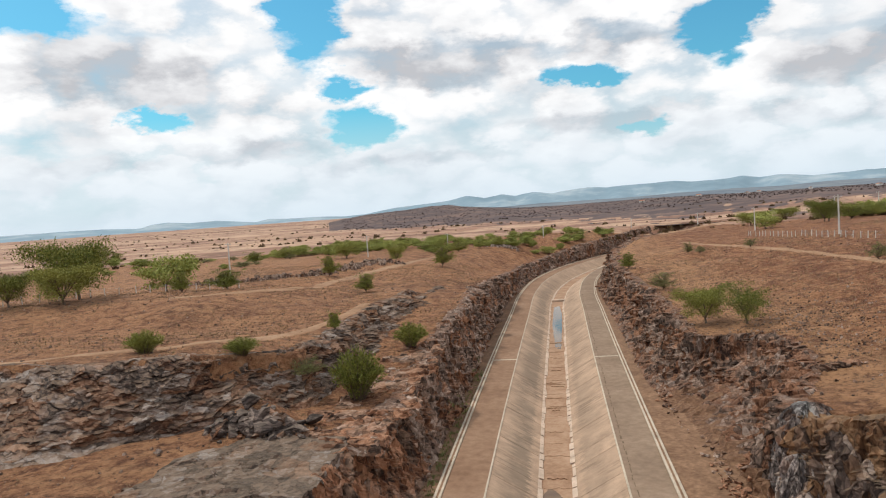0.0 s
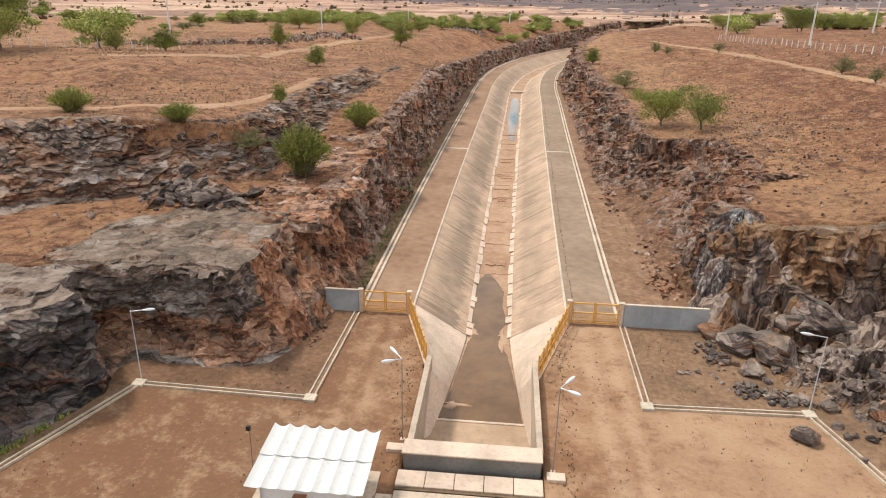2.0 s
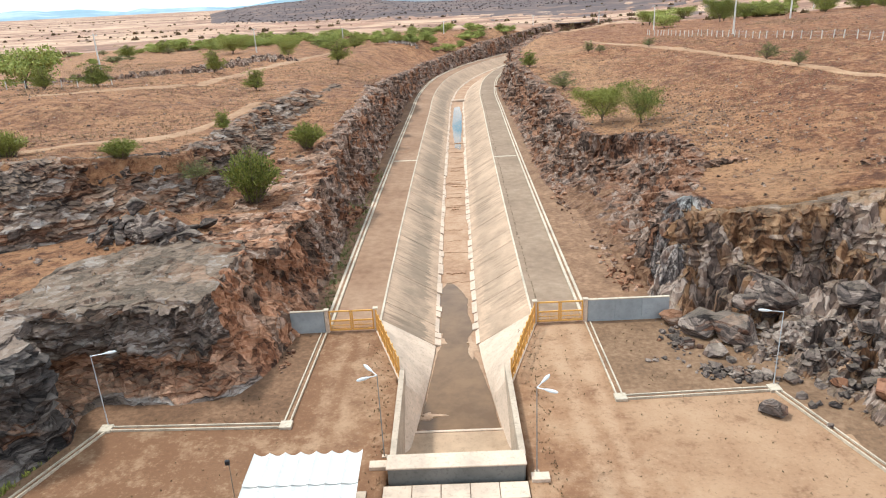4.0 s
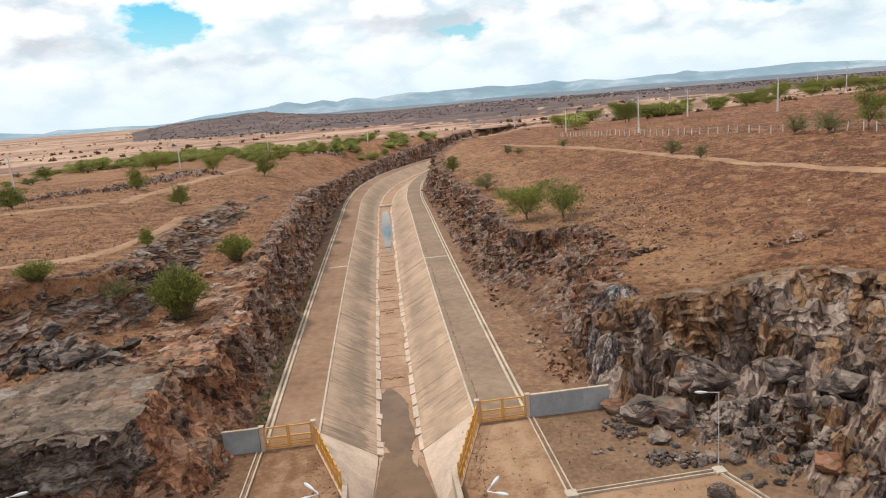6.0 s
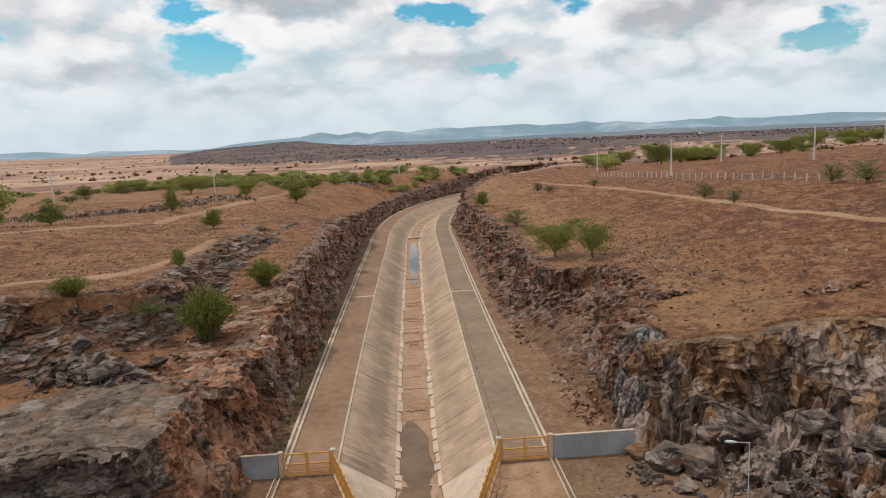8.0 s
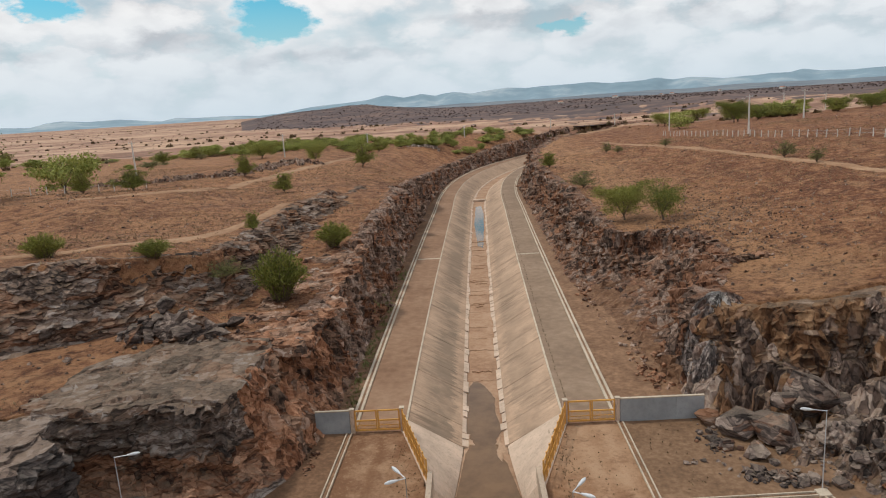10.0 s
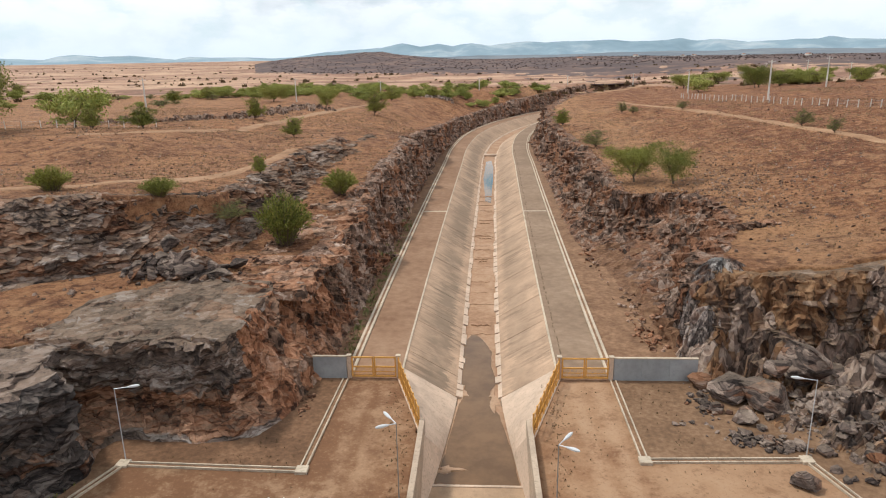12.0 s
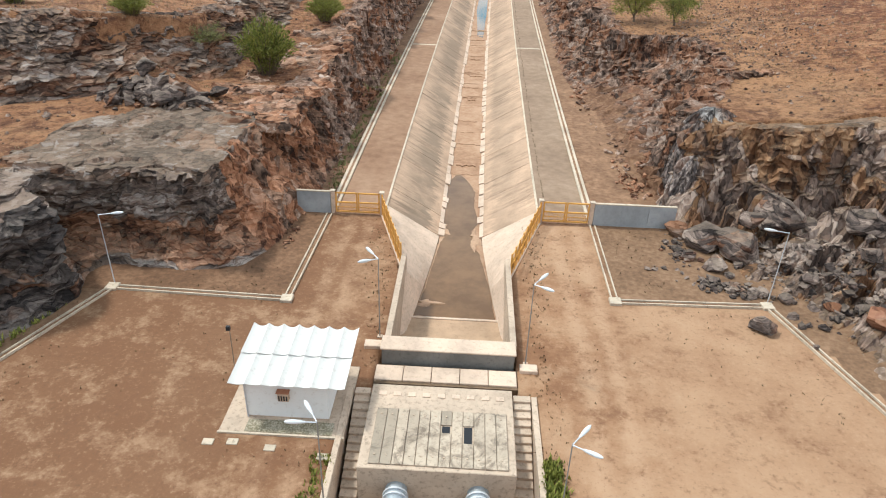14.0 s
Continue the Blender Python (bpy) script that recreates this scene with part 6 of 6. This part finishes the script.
# patterns of each kind; the first of a kind stands where its own row says, the rest are copies
TREES = [("tree", 11, 7, 8.4, 250, 66, 0.20, LEAF, "green thorn tree with a flat spreading crown", "tree", 0.2, 0.0),
         ("tree", 12, 7, 8.0, 170, 56, 0.19, LEAF, "open green thorn tree with bare lower limbs", "tree", 0.25, 0.1),
         ("bush", 13, 4, 5.4, 200, 48, 0.15, LEAF, "dense green bush on the dry land", "bush", 0.12, 0.0),
         ("bush", 14, 3, 4.6, 110, 40, 0.13, LEAF_DRY, "sparse olive bush with thin twigs", "bush", 0.15, 0.25),
         ("tree", 15, 6, 7.6, 170, 24, 0.40, LEAF_PALE, "bright yellow-green thorn tree", "tree", 0.3, 0.0),
         ("bush", 16, 4, 7.0, 150, 24, 0.38, LEAF_PALE, "low bright yellow-green thicket", "bush", 0.1, 0.0),
         ("bush", 17, 5, 6, 260, LEAF, "green bush of long arching shoots on the rock bench", "bush")]
# x, y, height, width, kind
PLANTS = [(25.0, 56.0, 6.6, 7.2, 0), (30.2, 52.0, 6.4, 7.4, 1), (25.2, 96.9, 4.0, 6.2, 3), (22.9, 138.8, 4.4, 5.8, 2), (20.9, 113, 4.0, 5.0, 2), (42.6, 155, 3.6, 3.8, 3),
          (-95.5, 71, 14.0, 13.5, 0), (-93.4, 63.8, 9.0, 11.5, 0), (-88, 91.6, 8.2, 10.5, 4), (-78, 80, 4.2, 5.4, 2), (-65.8, 77, 4.3, 7.4, 2), (-104.5, 62.5, 7.4, 9.0, 0),
          (-58.1, 121.7, 5.8, 5.4, 2), (-74.6, 194, 6.6, 10.5, 0), (-113.7, 229.8, 4.8, 10.0, 2), (-38.1, 85.3, 4.2, 5.0, 2), (-51, 175, 6.0, 6.0, 0), (-30.9, 147.4, 6.6, 7.0, 2),
          (-29.6, 35.2, 2.6, 2.8, 2), (-22.4, 20.4, 6.4, 7.0, 6), (-19.6, 39.4, 3.7, 5.6, 6), (-34.6, 16.6, 2.2, 4.6, 6), (-46.6, 16.6, 3.0, 4.8, 6), (-28.6, 20.2, 2.4, 4.6, 3),
          (62.1, 81, 3.4, 4.6, 3), (62, 68.6, 2.8, 3.2, 3), (89, 60, 8.0, 6.4, 1), (84.8, 65.4, 4.6, 6.0, 3), (82, 70.5, 4.0, 5.5, 3), (45, 150, 2.4, 3.4, 3), (57, 143, 2.6, 4.0, 3),
          (97.9, 286, 7.6, 13, 0), (86.1, 223, 6.4, 10.6, 4), (105.3, 219, 9.8, 9.8, 0), (126, 321, 7, 13, 0), (112, 232, 7.4, 12, 0), (123, 240, 6.5, 13, 2), (135, 243, 6.5, 12, 0),
          (-247, 306, 7.0, 10.0, 2), (-210, 250, 4.5, 9.0, 5), (-190, 240, 4.0, 12.0, 5), (-150, 215, 4.0, 9.0, 5), (-116, 203, 4.6, 9.4, 2), (-160, 160, 4.0, 6.0, 3)]
rng = random.Random(29)
BELT = [(-130, 248), (-98, 226), (-60, 224), (-28, 212), (0, 240), (30, 285), (62, 322), (100, 330)]
for _ in range(80):
    s = rng.random() * (len(BELT) - 1)
    k = int(s)
    x = BELT[k][0] + (BELT[k + 1][0] - BELT[k][0]) * (s - k) + rng.gauss(0, 4)
    y = BELT[k][1] + (BELT[k + 1][1] - BELT[k][1]) * (s - k) + 4 + abs(rng.gauss(0, 20))
    if abs(x - float(middle(y))) > 27:
        PLANTS.append((x, y, rng.uniform(2.0, 4.8), rng.uniform(4.0, 8.5), rng.choice((0, 2, 2, 4, 5, 5) if x > -40 else (2, 4, 4, 5, 5, 5, 0))))
for _ in range(120):
    x, y = rng.uniform(-130, 40), rng.uniform(240, 335)
    PLANTS.append((x, y, rng.uniform(1.6, 4.2), rng.uniform(4, 10), rng.choice((4, 5, 5, 5, 2))))
for _ in range(46):
    x = rng.uniform(120, 330)
    PLANTS.append((x, 235 + (x - 120) * 0.5 + rng.gauss(0, 22), rng.uniform(4, 7.5), rng.uniform(7, 12), rng.choice((0, 0, 2, 4))))
for _ in range(40):
    PLANTS.append((rng.uniform(-230, -95), rng.uniform(165, 262), rng.uniform(1.2, 3.0), rng.uniform(4, 9), rng.choice((5, 5, 4, 3))))
PLANTS = [p for p in PLANTS if not inside(np.array(p[0]), np.array(p[1]), CUT)]
first = {}
for k, (x, y, high, wide, kind) in enumerate(PLANTS):
    z = footing(x, y) - 0.05
    place = pose(x, y, z, 0, 0, (k * 77) % 360)
    name, seed, h0, w0, *rest = TREES[kind]
    m = place @ Matrix.Diagonal((wide / w0, wide / w0, high / h0, 1))
    if kind not in first:
        first[kind] = (strand_bush if kind == 6 else plant)(name, seed, h0, w0, *rest)
        first[kind].matrix_world = m
    else:
        made = copy_thing(first[kind], Matrix())
        made.matrix_basis = m

far_bushes = []
for _ in range(4200):
    a, r = radians(rng.uniform(-42, 46)), 340 + 1500 * rng.random() ** 1.2
    if float(layered(r * math.sin(a) / 70, r * math.cos(a) / 70, 77, 3)) < 0.02:
        continue
    far_bushes.append((r * math.sin(a), r * math.cos(a) - 54, float(land(r * math.sin(a), r * math.cos(a) - 54)), 0.4 + 2.2 * rng.random() ** 3))
tufts("far_bushes", far_bushes, SCRUB, "dark bushes dotted over the far fields", 9, 1.0)
hill_scrub = []
for _ in range(3600):
    a, r = radians(rng.uniform(-17, 44)), rng.uniform(800, 1760)
    x, y = r * math.sin(a), r * math.cos(a) - 54
    hill_scrub.append((x, y, footing(x, y), rng.uniform(0.6, 1.5)))
tufts("hill_scrub", hill_scrub, SCRUB_FAR, "dark leafless woods on the low hill", 7, 1.1)

# ---------------------------------------------------------------- far farm houses
for k in range(6):
    a, r = radians(8 + k * 2.6 + (k % 3) * 1.7), 1180 + 90 * (k * 7 % 5)
    x, y = r * math.sin(a), r * math.cos(a) - 54
    z = footing(x, y) - 0.4
    house = empty("farm_house", "small whitewashed farm house far off among dark woods", "house", "far farm houses", pose(x, y, z, 0, 0, 20 * k))
    part("wall", block(-4, 4, -3, 3, -3, 2.8), LIME, house)
    bm = bmesh.new()
    v = [bm.verts.new(p) for p in ((-4.4, -3.5, 2.7), (4.4, -3.5, 2.7), (4.4, 3.5, 2.7), (-4.4, 3.5, 2.7), (-4.4, 0, 4), (4.4, 0, 4))]
    for f in ((0, 1, 5, 4), (2, 3, 4, 5), (0, 4, 3), (1, 2, 5), (3, 2, 1, 0)):
        bm.faces.new([v[i] for i in f])
    part("roof", bm, RED_ROOF, house)
    part("door", block(-0.6, 0.6, -3.06, -2.98, 0, 2.1), NEAR_BLACK, house)

# ---------------------------------------------------------------- power poles and field fences
def power_pole(x, y, high, label="pale concrete power pole with a short crossarm"):
    z = footing(x, y)
    ob = empty("power_pole", label, "power pole", "power poles", pose(x, y, z))
    for name, bm, mat in (("shaft", tube(bmesh.new(), [(0, 0, -0.5), (0, 0, high)], [0.26, 0.15], 8), POLE), ("crossarm", block(-0.9, 0.9, -0.06, 0.06, high - 0.55, high - 0.42), POLE)):
        part(name, bm, mat, ob).matrix_parent_inverse = Matrix()
    for u in (-0.8, 0.0, 0.8):
        part("insulator", tube(bmesh.new(), [(u, 0, high - 0.43), (u, 0, high - 0.15)], [0.06, 0.04], 6), GREY, ob)
    return ob


for x, y, high in ((76.8, 135.0, 10.3), (79.7, 217, 9.0), (147.3, 316, 9.5), (144.3, 263, 10.4), (106.9, 167, 9.0), (183, 302, 8.0), (82.7, 327.6, 6.4), (-66.7, 195.6, 8.3), (-90, 128.3, 10.1),
                   (-41.4, 236, 7.4), (-0.2, 281.4, 6.0), (50.8, 353, 5.6), (109.5, 120.3, 9.0), (247, 303, 10), (219, 242, 14), (103, 73, 14.0)):
    power_pole(x, y, high)


def field_fence(line, gap, label):
    ob = empty("field_fence", label, "fence", "field fences")
    line = np.array(line, float)
    run = np.concatenate([[0], np.cumsum(np.hypot(*np.diff(line, axis=0).T))])
    stake = bpy.data.meshes.new("post")
    bm = tube(bmesh.new(), [(0, 0, -0.3), (0.02, 0, 1.7)], [0.11, 0.09], 6)
    bm.to_mesh(stake)
    bm.free()
    stake.materials.append(POLE)
    tops = []
    for s in np.arange(0, run[-1], gap):
        x, y = float(np.interp(s, run, line[:, 0])) + rng.gauss(0, 0.15), float(np.interp(s, run, line[:, 1]))
        z = footing(x, y)
        part("post", stake, None, ob).matrix_world = pose(x, y, z, rng.gauss(0, 3), rng.gauss(0, 3), 0)
        tops.append((x, y, z))
    for h in (0.7, 1.4):
        part("wire", tube(bmesh.new(), [(x, y, z + h) for x, y, z in tops], [0.008] * len(tops), 4), STEEL, ob)
    return ob


field_fence([(68.7, 187), (71.5, 154), (74.5, 120), (78, 98), (83, 80), (89, 53), (93, 30)], 3.0, "field fence of pale stakes with thin wire")
field_fence([(-112, 60), (-98, 73), (-94, 81), (-86, 88), (-70, 96)], 3.2, "field fence of short stakes on the bank")
